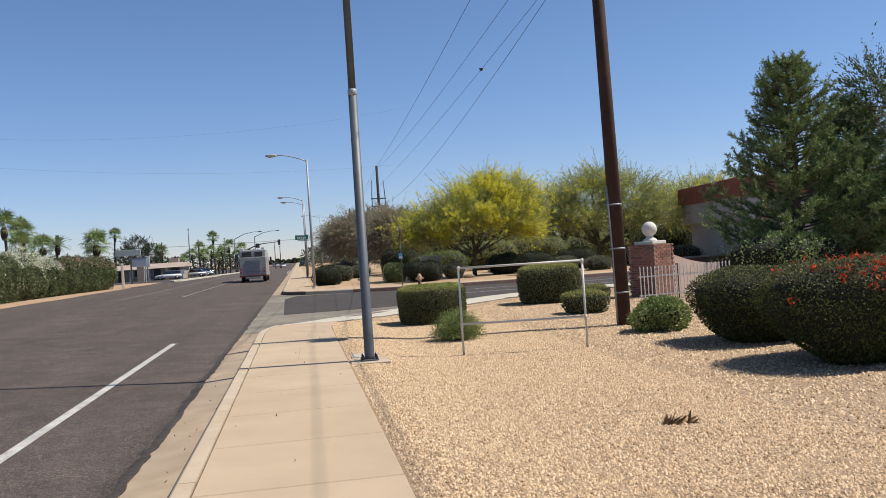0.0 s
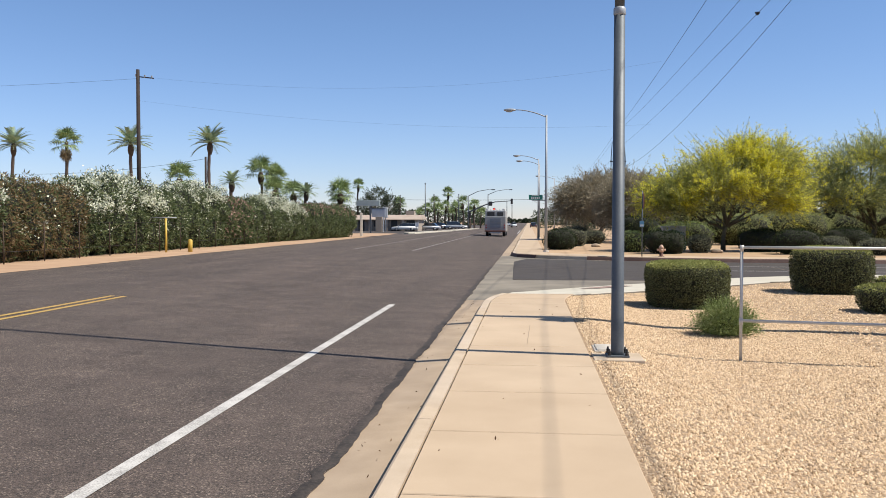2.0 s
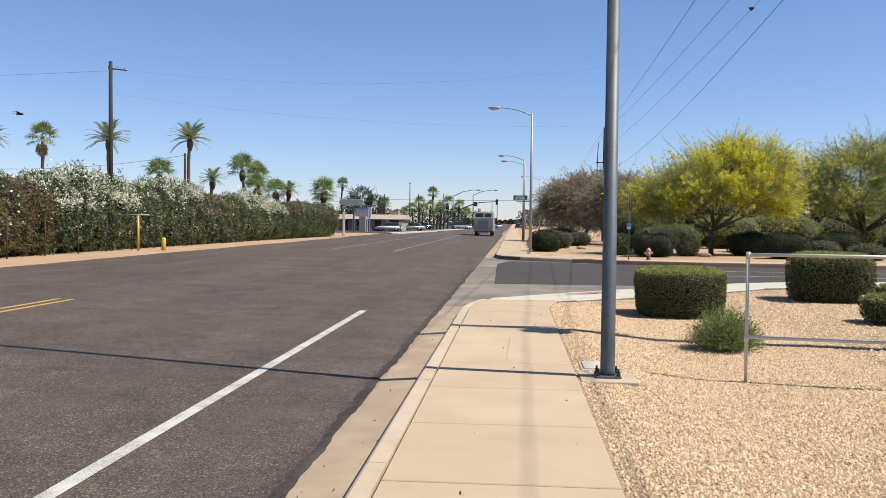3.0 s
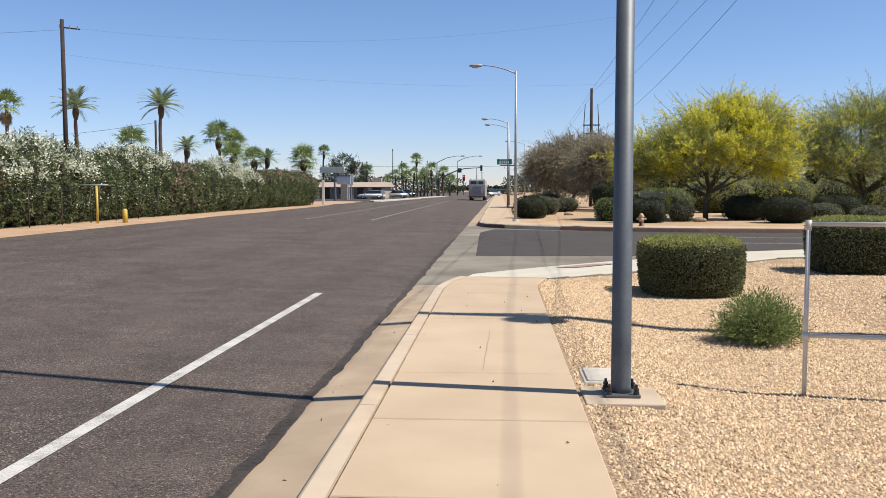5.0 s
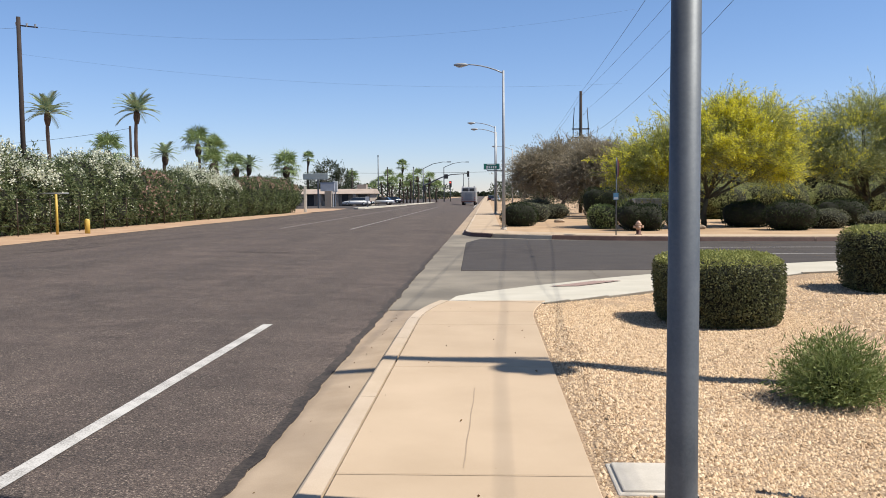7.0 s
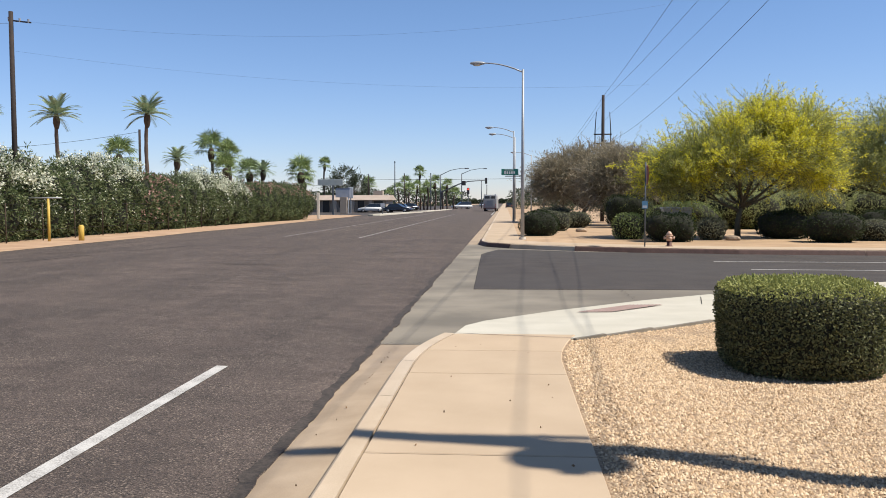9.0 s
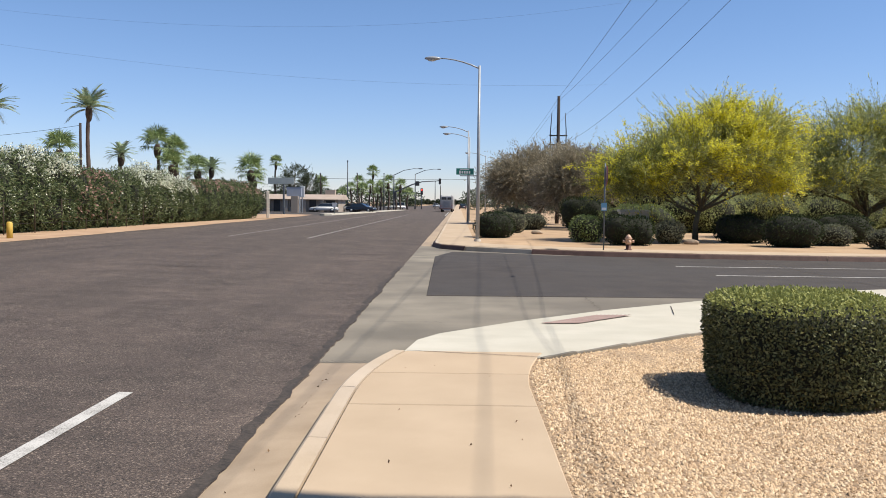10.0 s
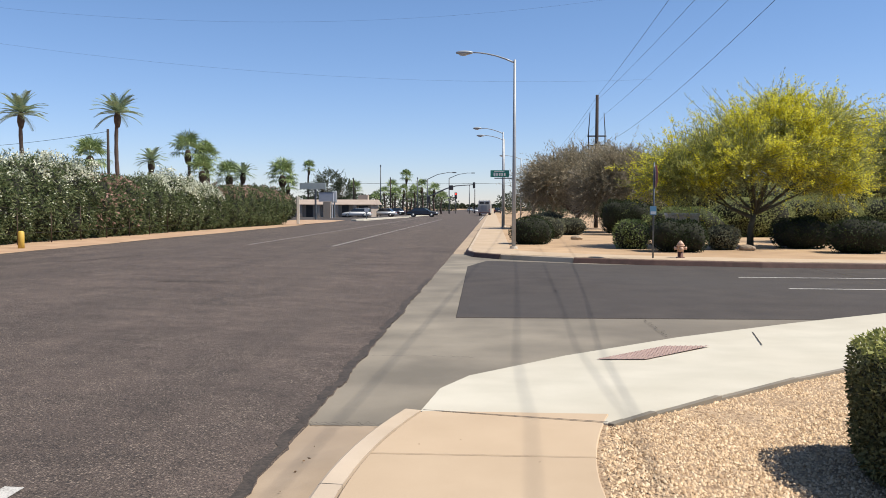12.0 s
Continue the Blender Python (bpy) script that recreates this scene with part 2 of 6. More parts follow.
M["wood"] = surface("creosoted_pole_wood", (0.024, 0.0104, 0.0072), (0.0656, 0.0288, 0.0176), 3, 60, 0.85, 0.5, 0.5)
M["pole_far"] = surface("brown_pole_wood", (0.0176, 0.0112, 0.0096), (0.04, 0.0272, 0.0224), 3, 40, 0.85, 0.3)
M["cable"] = surface("black_cable", (0.012, 0.012, 0.0136), (0.024, 0.024, 0.0256), 3, 40, 0.6, 0.0)
M["pvc"] = surface("white_pvc_pipe", (0.528, 0.512, 0.464), (0.656, 0.64, 0.6), 5, 40, 0.4, 0.05, c3=(0.4, 0.352, 0.28), patch=0.25)
M["brick"] = surface("red_brown_brick", (0.16, 0.068, 0.048), (0.296, 0.14, 0.096), 9, 80, 0.85, 0.4, obj=0.35)
M["mortar"] = surface("grey_mortar", (0.24, 0.192, 0.16), (0.336, 0.28, 0.232), 9, 90, 0.9, 0.4)
M["white_stone"] = surface("white_cast_stone", (0.544, 0.52, 0.464), (0.64, 0.616, 0.56), 6, 60, 0.7, 0.2)
M["pink_wall"] = surface("pale_pink_stucco", (0.44, 0.32, 0.264), (0.544, 0.416, 0.352), 2, 60, 0.9, 0.4)
M["house_grey"] = surface("grey_stucco", (0.32, 0.304, 0.296), (0.4, 0.384, 0.376), 1, 40, 0.9, 0.3)
M["house_red"] = surface("dark_red_roof", (0.184, 0.052, 0.032), (0.264, 0.08, 0.052), 1.5, 30, 0.85, 0.4)
M["house_tan"] = surface("tan_stucco", (0.304, 0.248, 0.2), (0.384, 0.32, 0.264), 0.6, 20, 0.9, 0.2)
M["roof_brown"] = surface("brown_tile_roof", (0.33, 0.26, 0.21), (0.42, 0.335, 0.275), 0.8, 15, 0.9, 0.3)
M["dark"] = surface("dark_opening", (0.016, 0.016, 0.0176), (0.04, 0.036, 0.036), 2, 20, 0.4, 0.0)
M["bark"] = surface("grey_brown_bark", (0.08, 0.06, 0.04), (0.176, 0.136, 0.096), 6, 50, 0.9, 0.6)
M["bark_green"] = surface("green_tan_bark", (0.06, 0.0496, 0.0288), (0.128, 0.108, 0.064), 5, 40, 0.85, 0.4)
M["palm_trunk"] = surface("palm_trunk", (0.054, 0.036, 0.0272), (0.12, 0.087, 0.068), 3, 25, 0.9, 0.6)
M["palm_boot"] = surface("palm_boots", (0.04, 0.028, 0.0192), (0.096, 0.068, 0.048), 5, 30, 0.95, 0.6)
M["frond"] = leafy("palm_frond_green", [(0.17, 0.22, 0.13), (0.28, 0.345, 0.21), (0.40, 0.47, 0.31)], 0.5, 0.2)
M["frond_dry"] = leafy("palm_frond_dry", [(0.24, 0.185, 0.10), (0.36, 0.285, 0.165)], 0.7, 0.2)
M["fan"] = leafy("fan_palm_green", [(0.12, 0.165, 0.065), (0.22, 0.285, 0.115), (0.34, 0.41, 0.18)], 0.45, 0.2)
# Dark sides and pale tops: shade and sunlight are coloured into these leaves.
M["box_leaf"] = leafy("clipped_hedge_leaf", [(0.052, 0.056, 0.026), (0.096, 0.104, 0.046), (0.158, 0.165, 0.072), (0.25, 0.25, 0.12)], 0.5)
M["bush_leaf"] = leafy("shaded_side_bush_leaf", [(0.024, 0.031, 0.011), (0.048, 0.062, 0.019), (0.082, 0.10, 0.031), (0.14, 0.15, 0.052)], 0.55)
M["box_top"] = leafy("clipped_hedge_sunlit_leaf", [(0.20, 0.215, 0.065), (0.30, 0.31, 0.095), (0.41, 0.405, 0.14)], 0.5)
# Near-black core colour stands in for the shade deep among the leaves.
M["box_core"] = surface("hedge_inner_shade", (0.008, 0.0096, 0.0048), (0.024, 0.024, 0.0112), 12, 60, 0.95, 0.6)
M["tuft"] = leafy("rosemary_green", [(0.104, 0.137, 0.0396), (0.198, 0.244, 0.0792), (0.322, 0.371, 0.15)], 0.5)
M["oleander"] = leafy("oleander_leaf", [(0.030, 0.046, 0.019), (0.074, 0.102, 0.042), (0.138, 0.168, 0.072), (0.24, 0.255, 0.13)], 0.5)
M["olean_dry"] = leafy("oleander_dry_leaf", [(0.10, 0.080, 0.042), (0.17, 0.118, 0.06), (0.235, 0.155, 0.08), (0.085, 0.105, 0.042), (0.12, 0.14, 0.06)], 0.65)
M["blossom"] = leafy("white_blossom", [(0.66, 0.67, 0.50), (0.82, 0.82, 0.68)], 0.6)
M["blossom_pink"] = leafy("pink_blossom", [(0.336, 0.2, 0.16), (0.448, 0.288, 0.24)], 0.6)
M["blossom_red"] = leafy("red_blossom", [(0.50, 0.05, 0.025), (0.60, 0.11, 0.045)], 0.6)
M["verde"] = leafy("palo_verde_leaf", [(0.25, 0.275, 0.08), (0.38, 0.40, 0.12), (0.52, 0.51, 0.17)], 0.6, 0.55)
M["verde_green"] = leafy("palo_verde_green", [(0.22, 0.255, 0.10), (0.34, 0.37, 0.15), (0.48, 0.49, 0.22)], 0.6, 0.55)
M["yellow"] = leafy("palo_verde_blossom", [(0.70, 0.62, 0.04), (0.84, 0.77, 0.07), (0.88, 0.84, 0.16)], 0.6, 0.55)
M["twig_green"] = surface("green_twig_bark", (0.13, 0.13, 0.05), (0.24, 0.23, 0.10), 5, 40, 0.85, 0.2)
M["twig_grey"] = surface("grey_twig_bark", (0.22, 0.185, 0.14), (0.36, 0.31, 0.24), 5, 40, 0.9, 0.2)
M["mesquite"] = leafy("mesquite_leaf", [(0.22, 0.19, 0.128), (0.33, 0.285, 0.195), (0.44, 0.385, 0.27)], 0.7, 0.35)
M["pine"] = leafy("pine_needles", [(0.10, 0.145, 0.065), (0.19, 0.25, 0.10), (0.33, 0.385, 0.155)], 0.55, 0.15)
M["pine_light"] = leafy("light_tree_leaf", [(0.0572, 0.0884, 0.0364), (0.104, 0.146, 0.0624), (0.156, 0.198, 0.0936)], 0.55, 0.25)
M["shrub"] = leafy("dark_shrub_leaf", [(0.0173, 0.0265, 0.0115), (0.0311, 0.0438, 0.0184), (0.049, 0.0634, 0.0259)], 0.6)
M["sage"] = leafy("grey_sage_leaf", [(0.104, 0.112, 0.068), (0.16, 0.164, 0.104), (0.216, 0.216, 0.144)], 0.7)
M["far_green"] = leafy("far_tree_leaf", [(0.045, 0.060, 0.036), (0.075, 0.094, 0.054), (0.105, 0.122, 0.072)], 0.7)
M["dead"] = leafy("dead_leaf", [(0.128, 0.08, 0.04), (0.224, 0.144, 0.08)], 0.8, 0.1)
M["yellow_pipe"] = surface("yellow_pipe_paint", (0.496, 0.32, 0.048), (0.592, 0.4, 0.08), 4, 40, 0.5, 0.1)
M["hydrant"] = surface("faded_orange_paint", (0.464, 0.288, 0.192), (0.56, 0.368, 0.256), 9, 60, 0.55, 0.15)
M["hydrant_low"] = surface("dark_red_iron", (0.072, 0.024, 0.016), (0.128, 0.048, 0.032), 9, 60, 0.7, 0.2)
M["green_sign"] = surface("green_sign_face", (0.0122, 0.152, 0.114), (0.0182, 0.198, 0.144), 3, 40, 0.4, 0.0)
M["white"] = surface("white_paint", (0.544, 0.544, 0.536), (0.64, 0.64, 0.632), 4, 40, 0.45, 0.05)
M["sign_grey"] = surface("grey_sign_face", (0.336, 0.352, 0.4), (0.416, 0.432, 0.48), 2, 30, 0.5, 0.0)
M["sign_teal"] = surface("faded_green_sign", (0.26, 0.31, 0.31), (0.34, 0.39, 0.39), 2, 30, 0.5, 0.0)
M["blue_sign"] = surface("blue_white_sign", (0.096, 0.24, 0.36), (0.16, 0.32, 0.44), 4, 40, 0.5, 0.0)
M["truck"] = surface("silver_truck_paint", (0.23, 0.23, 0.23), (0.288, 0.288, 0.288), 2, 20, 0.35, 0.0)
M["truck_white"] = surface("white_truck_paint", (0.346, 0.34, 0.334), (0.403, 0.397, 0.392), 2, 20, 0.35, 0.0)
M["truck_door"] = surface("grey_roller_door", (0.16, 0.176, 0.2), (0.216, 0.232, 0.256), 3, 20, 0.4, 0.0)
M["red"] = surface("red_lens", (0.24, 0.016, 0.012), (0.32, 0.024, 0.016), 4, 40, 0.3, 0.0)
M["tyre"] = surface("black_rubber", (0.012, 0.012, 0.0128), (0.024, 0.024, 0.024), 8, 60, 0.85, 0.2)
M["rim"] = surface("alloy_rim", (0.28, 0.28, 0.288), (0.384, 0.384, 0.392), 8, 60, 0.35, 0.0, metal=0.6)
M["car_black"] = glassy("black_car_paint", (0.012, 0.014, 0.020), 0.15)
M["car_silver"] = surface("silver_car_paint", (0.336, 0.352, 0.376), (0.4, 0.416, 0.44), 2, 20, 0.25, 0.0, metal=0.3)
M["car_white"] = surface("white_car_paint", (0.576, 0.576, 0.568), (0.64, 0.64, 0.632), 2, 20, 0.25, 0.0)
M["glass"] = glassy("dark_car_glass", (0.02, 0.025, 0.03), 0.06)
M["lens"] = glassy("lamp_lens", (0.45, 0.46, 0.46), 0.2)
M["plastic_box"] = surface("pale_meter_box_lid", (0.464, 0.416, 0.344), (0.576, 0.52, 0.44), 6, 90, 0.75, 0.2)
M["signal_red"] = glow("red_signal_light", (0.9, 0.05, 0.03), 2.5)

# ---- builders ----
rng = np.random.default_rng(7)


def mesh_of(name, verts, faces, mat=None, smooth=False):
    me = bpy.data.meshes.new(name)
    me.from_pydata([tuple(v) for v in verts], [], [tuple(f) for f in faces])
    if mat:
        me.materials.append(M[mat])
    if smooth:
        me.polygons.foreach_set("use_smooth", [True] * len(me.polygons))
    me.update()
    return me


def quads_mesh(name, corners, mat):
    """A mesh of loose quads from an array of n x 4 x 3 corners."""
    n = len(corners)
    me = bpy.data.meshes.new(name)
    me.vertices.add(4 * n), me.loops.add(4 * n), me.polygons.add(n)
    me.vertices.foreach_set("co", np.asarray(corners, np.float32).ravel())
    me.loops.foreach_set("vertex_index", np.arange(4 * n, dtype=np.int32))
    me.polygons.foreach_set("loop_start", np.arange(0, 4 * n, 4, dtype=np.int32))
    me.materials.append(M[mat])
    me.update(calc_edges=True)
    return me


def thing(name, label, category, x=0, y=0, z=0, rz=0, group="", kind=""):
    ob = new(name)
    ob.matrix_world = pose(x, y, z, 0, 0, rz)
    ob.empty_display_size = 0.1
    return tagged(ob, label, category, group, kind)


def put(name, me, parent=None, m=None, label=""):
    ob = new(name, me)
    if parent:
        ob.parent = parent
    if m:
        ob.matrix_basis = m
    if label:
        ob["label"] = label
    return ob


def part(name, bm, mat, parent, label="", smooth=False):
    """Links a bmesh as one mesh object under a thing or part."""
    me = bpy.data.meshes.new(name)
    bm.to_mesh(me)
    bm.free()
    me.materials.append(M[mat])
    if smooth:
        me.polygons.foreach_set("use_smooth", [True] * len(me.polygons))
    return put(name, me, parent, None, label)


def add_box(bm, sx, sy, sz, m=None, bevel=0.0):
    r = bmesh.ops.create_cube(bm, size=1, matrix=(m or Matrix()) @ Matrix.Diagonal((sx, sy, sz, 1)))
    if bevel:
        es = list({e for v in r["verts"] for e in v.link_edges})
        bmesh.ops.bevel(bm, geom=es, offset=bevel, segments=2, affect="EDGES", profile=0.5)
    return bm


def box_bm(sx, sy, sz, m=None, bevel=0.0):
    return add_box(bmesh.new(), sx, sy, sz, m, bevel)


def add_cyl(bm, r1, r2, h, m=None, seg=12):
    """A tapered round bar from z=0 to z=h in the space of m."""
    bmesh.ops.create_cone(bm, cap_ends=True, segments=seg, radius1=r1, radius2=r2, depth=h, matrix=(m or Matrix()) @ Matrix.Translation((0, 0, h / 2)))
    return bm


def cyl_bm(r1, r2, h, m=None, seg=12):
    return add_cyl(bmesh.new(), r1, r2, h, m, seg)


def tube(points, radii, seg=8):
    """Verts and faces of a tapered tube along points."""
    P = [Vector(p) for p in points]
    V, F = [], []
    for i, p in enumerate(P):
        d = (P[min(i + 1, len(P) - 1)] - P[max(i - 1, 0)]).normalized()
        a = d.cross(Vector((0, 0, 1)) if abs(d.z) < 0.9 else Vector((1, 0, 0))).normalized()
        b = d.cross(a)
        for k in range(seg):
            w = 2 * math.pi * k / seg
            V.append(p + (a * math.cos(w) + b * math.sin(w)) * radii[i])
    for i in range(len(P) - 1):
        for k in range(seg):
            q = (k + 1) % seg
            F.append((i * seg + k, i * seg + q, (i + 1) * seg + q, (i + 1) * seg + k))
    F.append(tuple(reversed(range(seg))))
    F.append(tuple(range((len(P) - 1) * seg, len(P) * seg)))
    return V, F


def tubes_mesh(name, runs, mat, seg=6):
    V, F = [], []
    for pts, rad in runs:
        v, f = tube(pts, rad, seg)
        F += [tuple(i + len(V) for i in q) for q in f]
        V += v
    return mesh_of(name, V, F, mat, True)


def rand_dirs(n):
    d = rng.normal(size=(n, 3))
    return d / np.linalg.norm(d, axis=1, keepdims=True)


def leaf_quads(pos, length, width, along=None, spread=1.0, face=None):
    """Diamond leaves at pos; along: the way that they point, spread: how far they stray from it; face: the way that their blades face."""
    n = len(pos)
    d = rand_dirs(n) * spread
    if along is not None:
        d = d + along
    d /= np.linalg.norm(d, axis=1, keepdims=True) + 1e-9
    s = np.cross(d, rand_dirs(n) if face is None else face + 0.75 * rand_dirs(n))
    s /= np.linalg.norm(s, axis=1, keepdims=True) + 1e-9
    L = (length * rng.uniform(0.6, 1.3, n))[:, None]
    W = (width * rng.uniform(0.7, 1.2, n))[:, None]
    mid = pos + d * L * 0.45
    return np.stack([pos, mid + s * W / 2, pos + d * L, mid - s * W / 2], axis=1)


def strip(name, left, right, mat, parent=None, kind="structure", label="", category=""):
    """A sheet between two lines of points, cut in quads."""
    n = len(left)
    ob = put(name, mesh_of(name, list(left) + list(right), [(i, n + i, n + i + 1, i + 1) for i in range(n - 1)], mat), parent)
    if not parent:
        tagged(ob, label, category, "", kind)
    return ob


def slab_mesh(name, poly, z0, z1, mat, bevel=0.006):
    """A flat piece with the outline poly, from z0 to z1, its upper edge eased."""
    n = len(poly)
    c = Vector((sum(p[0] for p in poly) / n, sum(p[1] for p in poly) / n))
    inn = []
    for p in poly:
        d = Vector(p) - c
        inn.append(c + d * (1 - bevel / max(d.length, 0.05) * 1.4))
    V = [(p[0], p[1], z0) for p in poly] + [(p[0], p[1], z1 - bevel) for p in poly] + [(p.x, p.y, z1) for p in inn]
    F = [tuple(2 * n + i for i in range(n))]
    for i in range(n):
        j = (i + 1) % n
        F += [(i, j, n + j, n + i), (n + i, n + j, 2 * n + j, 2 * n + i)]
    return mesh_of(name, V, F, mat)


# ---- the large structure ----
KERB, YARD = 0.17, 0.045


def crown(x):
    """Height of the main road: it rises to its middle."""
    if x > -1.5:
        return 0.0
    return 0.034 * (-1.5 - x) if x > -9.5 else 0.272 - 0.024 * (-9.5 - x) if x > -18.5 else 0.056


ground = tagged(put("ground", mesh_of("ground", [(-3000, -200, -0.3), (3000, -200, -0.3), (3000, 4500, -0.3), (-3000, 4500, -0.3)], [(0, 1, 2, 3)], "dirt")),
                "tan dry desert ground reaching the horizon", "ground", "", "structure")

def road_edge(y):
    """Where the asphalt ends over the gutter: ragged, with small broken steps."""
    step = math.floor(y * 1.7 + 2 * noise.noise((1, y * 0.8, 0)))
    return -1.51 + 0.03 * noise.noise((0, y * 0.7, 3.0)) + 0.045 * noise.noise((4, step * 3.7 + 0.5, 0)) + 0.03 * noise.noise((4, y * 3.1, 0)) + 0.018 * noise.noise((6, y * 11.0, 0))


# main road: the sheet follows the crown, and its near edge wanders over the gutter
ys = [-30 + 1.0 * i for i in range(90)] + [60 + 10 * i for i in range(30)] + [400, 600, 1000, 2500]
xs = [-9.5, -11, -13, -15, -17, -18.5]
V, F = [], []
ys_f = [-30 + 1.0 * i for i in range(34)] + [4 + 0.1 * i for i in range(210)] + [25 + 0.25 * i for i in range(100)] + [52 + 8 * i for i in range(44)] + [500, 900, 2500]
for y in ys_f:
    e = road_edge(y)
    row = [e, e - 0.02, -2.2, -4, -6, -8, -9.5, -11.5, -13.5, -16, -18.4]
    V += [(x, y, crown(x) + (0.004 if i else -0.02)) for i, x in enumerate(row)]
k = 11
F = [(i * k + j, i * k + k + j, i * k + k + j + 1, i * k + j + 1) for i in range(len(ys_f) - 1) for j in range(k - 1)]
road = tagged(put("road", mesh_of("road", V, F, "asphalt")), "wide worn grey-brown asphalt road with faded paint", "road", "", "structure")
# sealant band along the gutter
V = []
yb = [-10 + 0.1 * i for i in range(465)]
for y in yb:
    e = road_edge(y)
    w = 0.11 + 0.06 * noise.noise((9, y * 0.5, 0)) + 0.04 * noise.noise((2, y * 2.5, 0)) + 0.03 * noise.noise((2, y * 8.5, 5.0))
    V += [(e - 0.012, y, crown(e) + 0.009), (e - max(0.03, w), y, crown(e - w) + 0.009)]
tagged(put("sealant_band", mesh_of("sealant_band", V, [(2 * i, 2 * i + 2, 2 * i + 3, 2 * i + 1) for i in range(len(yb) - 1)], "seal")), "black sealant band along the gutter edge", "road sealant", "", "structure")


def stripe(name, x, y0, y1, w, mat, label, lift=0.010):
    n = max(2, int((y1 - y0) / 1.5))
    Y = [y0 + (y1 - y0) * i / n for i in range(n + 1)]
    return strip(name, [(x - w / 2, y, crown(x - w / 2) + lift) for y in Y], [(x + w / 2, y, crown(x + w / 2) + lift) for y in Y], mat, None, "structure", label, "road marking")


stripe("road_marking_1", -2.955, -20, 20.35, 0.128, "paint_white", "worn white line beside the gutter")
stripe("road_marking_2", -8.52, -20, 19.6, 0.11, "paint_yellow", "worn double yellow line")
stripe("road_marking_3", -8.78, -20, 19.6, 0.11, "paint_yellow", "worn double yellow line")
stripe("road_marking_4", -6.55, 49.5, 125, 0.13, "paint_faded", "faded pale lane line")
stripe("road_marking_5", -9.8, 48.8, 125, 0.13, "paint_faded", "faded pale lane line")
stripe("road_marking_6", -1.75, 128, 172, 0.14, "paint_white", "white lane line before the crossing")

# gutter pan
Y = [-30 + i for i in range(77)]
strip("gutter", [(-1.62, y, -0.012) for y in Y[:52]] + [(-1.62, 22.2, -0.012)], [(-1.03, y, 0.045) for y in Y[:50]] + [(-1.03, 20, 0.045), (-0.97, 21, 0.03), (-0.55, 22.2, -0.006)],
      "gutter", None, "structure", "tan concrete gutter pan with dirt", "gutter")
# concrete valley across the mouth of the side street
strip("valley_gutter", [(-1.62, 22.2, -0.008), (-1.62, 25, -0.008), (-1.62, 29.05, -0.008), (-1.62, 40, -0.008), (-1.62, 47.6, -0.008)],
      [(9.5, 22.2, -0.008), (9.5, 25, -0.008), (9.5, 29.4, -0.008), (9.5, 40, -0.008), (9.5, 47.6, -0.008)], "valley", None, "structure", "stained grey concrete valley gutter at the side street", "gutter")
strip("far_gutter", [(-1.62, y, -0.01) for y in (47.6, 80, 140, 300, 900)], [(-1.06, y, -0.006) for y in (47.6, 80, 140, 300, 900)], "gutter", None, "structure", "tan concrete gutter pan beyond the side street", "gutter")
V = [(-0.58, 29.05, 0.0), (9.5, 29.3, 0.004), (9.5, 40.9, 0.004), (3.2, 42.2, 0.004), (1.2, 43.2, 0.004), (-0.2, 43.6, 0.004), (-0.75, 40.9, 0.004)]
tagged(put("side_street", slab_mesh("side_street", [v[:2] for v in V], -0.05, 0.005, "asphalt_side", 0.02)), "dark asphalt of the side street", "road", "", "structure")
tagged(put("side_street_beyond", mesh_of("side_street_beyond", [(9.5, 29.3, 0.005), (120, 24.5, 0.005), (120, 36.4, 0.005), (9.5, 40.9, 0.005)], [(0, 1, 2, 3)], "asphalt_side")), "dark asphalt of the side street", "road", "", "structure")


def line_flat(name, a, b, w, mat, z, label):
    a, b = Vector(a), Vector(b)
    s = (b - a).orthogonal().normalized() * w / 2
    return tagged(put(name, mesh_of(name, [(*(a - s), z), (*(b - s), z), (*(b + s), z), (*(a + s), z)], [(0, 1, 2, 3)], mat)), label, "road marking", "", "structure")


line_flat("road_marking_7", (6.35, 37.4), (70, 35.6), 0.12, "paint_white", 0.010, "white line on the side street")
line_flat("road_marking_8", (6.6, 34.4), (70, 32.6), 0.12, "paint_white", 0.010, "pale line on the side street")

# the near pavement: bevelled slabs with open joints
JOINTS = [-23.3 + 3.1 * i for i in range(8)] + [0.0, 1.53, 3.08, 4.63, 6.18, 7.73, 9.28, 10.84, 12.36, 13.87, 16.98, 19.58, 20.84, 22.04]
pavement = tagged(new("pavement"), "tan concrete pavement beside the road", "pavement", "", "structure")


def walk_left(y):
    return -0.865 if y < 19.9 else -0.865 + 0.33 * ((y - 19.9) / 2.2) ** 2.0


def walk_right(y):
    return 0.67 if y < 20.3 else 0.67 + 0.24 * ((y - 20.3) / 1.6) ** 1.7


for a, b in zip(JOINTS[:-1], JOINTS[1:]):
    n = 1 if b < 17 else 5
    Ya = [a + 0.011 + (b - a - 0.022) * i / n for i in range(n + 1)]
    poly = [(walk_left(y) + 0.012, y) for y in reversed(Ya)] + [(walk_right(y), y) for y in Ya]
    put("slab", slab_mesh("slab", poly, 0.0, KERB, "concrete", 0.007), pavement)
put("bed", mesh_of("bed", [(-0.9, -24, KERB - 0.04), (0.68, -24, KERB - 0.04), (0.68, 21.9, KERB - 0.04), (-0.60, 21.9, KERB - 0.04), (-0.87, 19.9, KERB - 0.04)], [(0, 1, 2, 3, 4)], "seal"), pavement)

# kerb stones: an upright with a leaning face and a rounded nose
kerb = tagged(new("kerb"), "tan concrete kerb beside the pavement", "kerb", "", "structure")
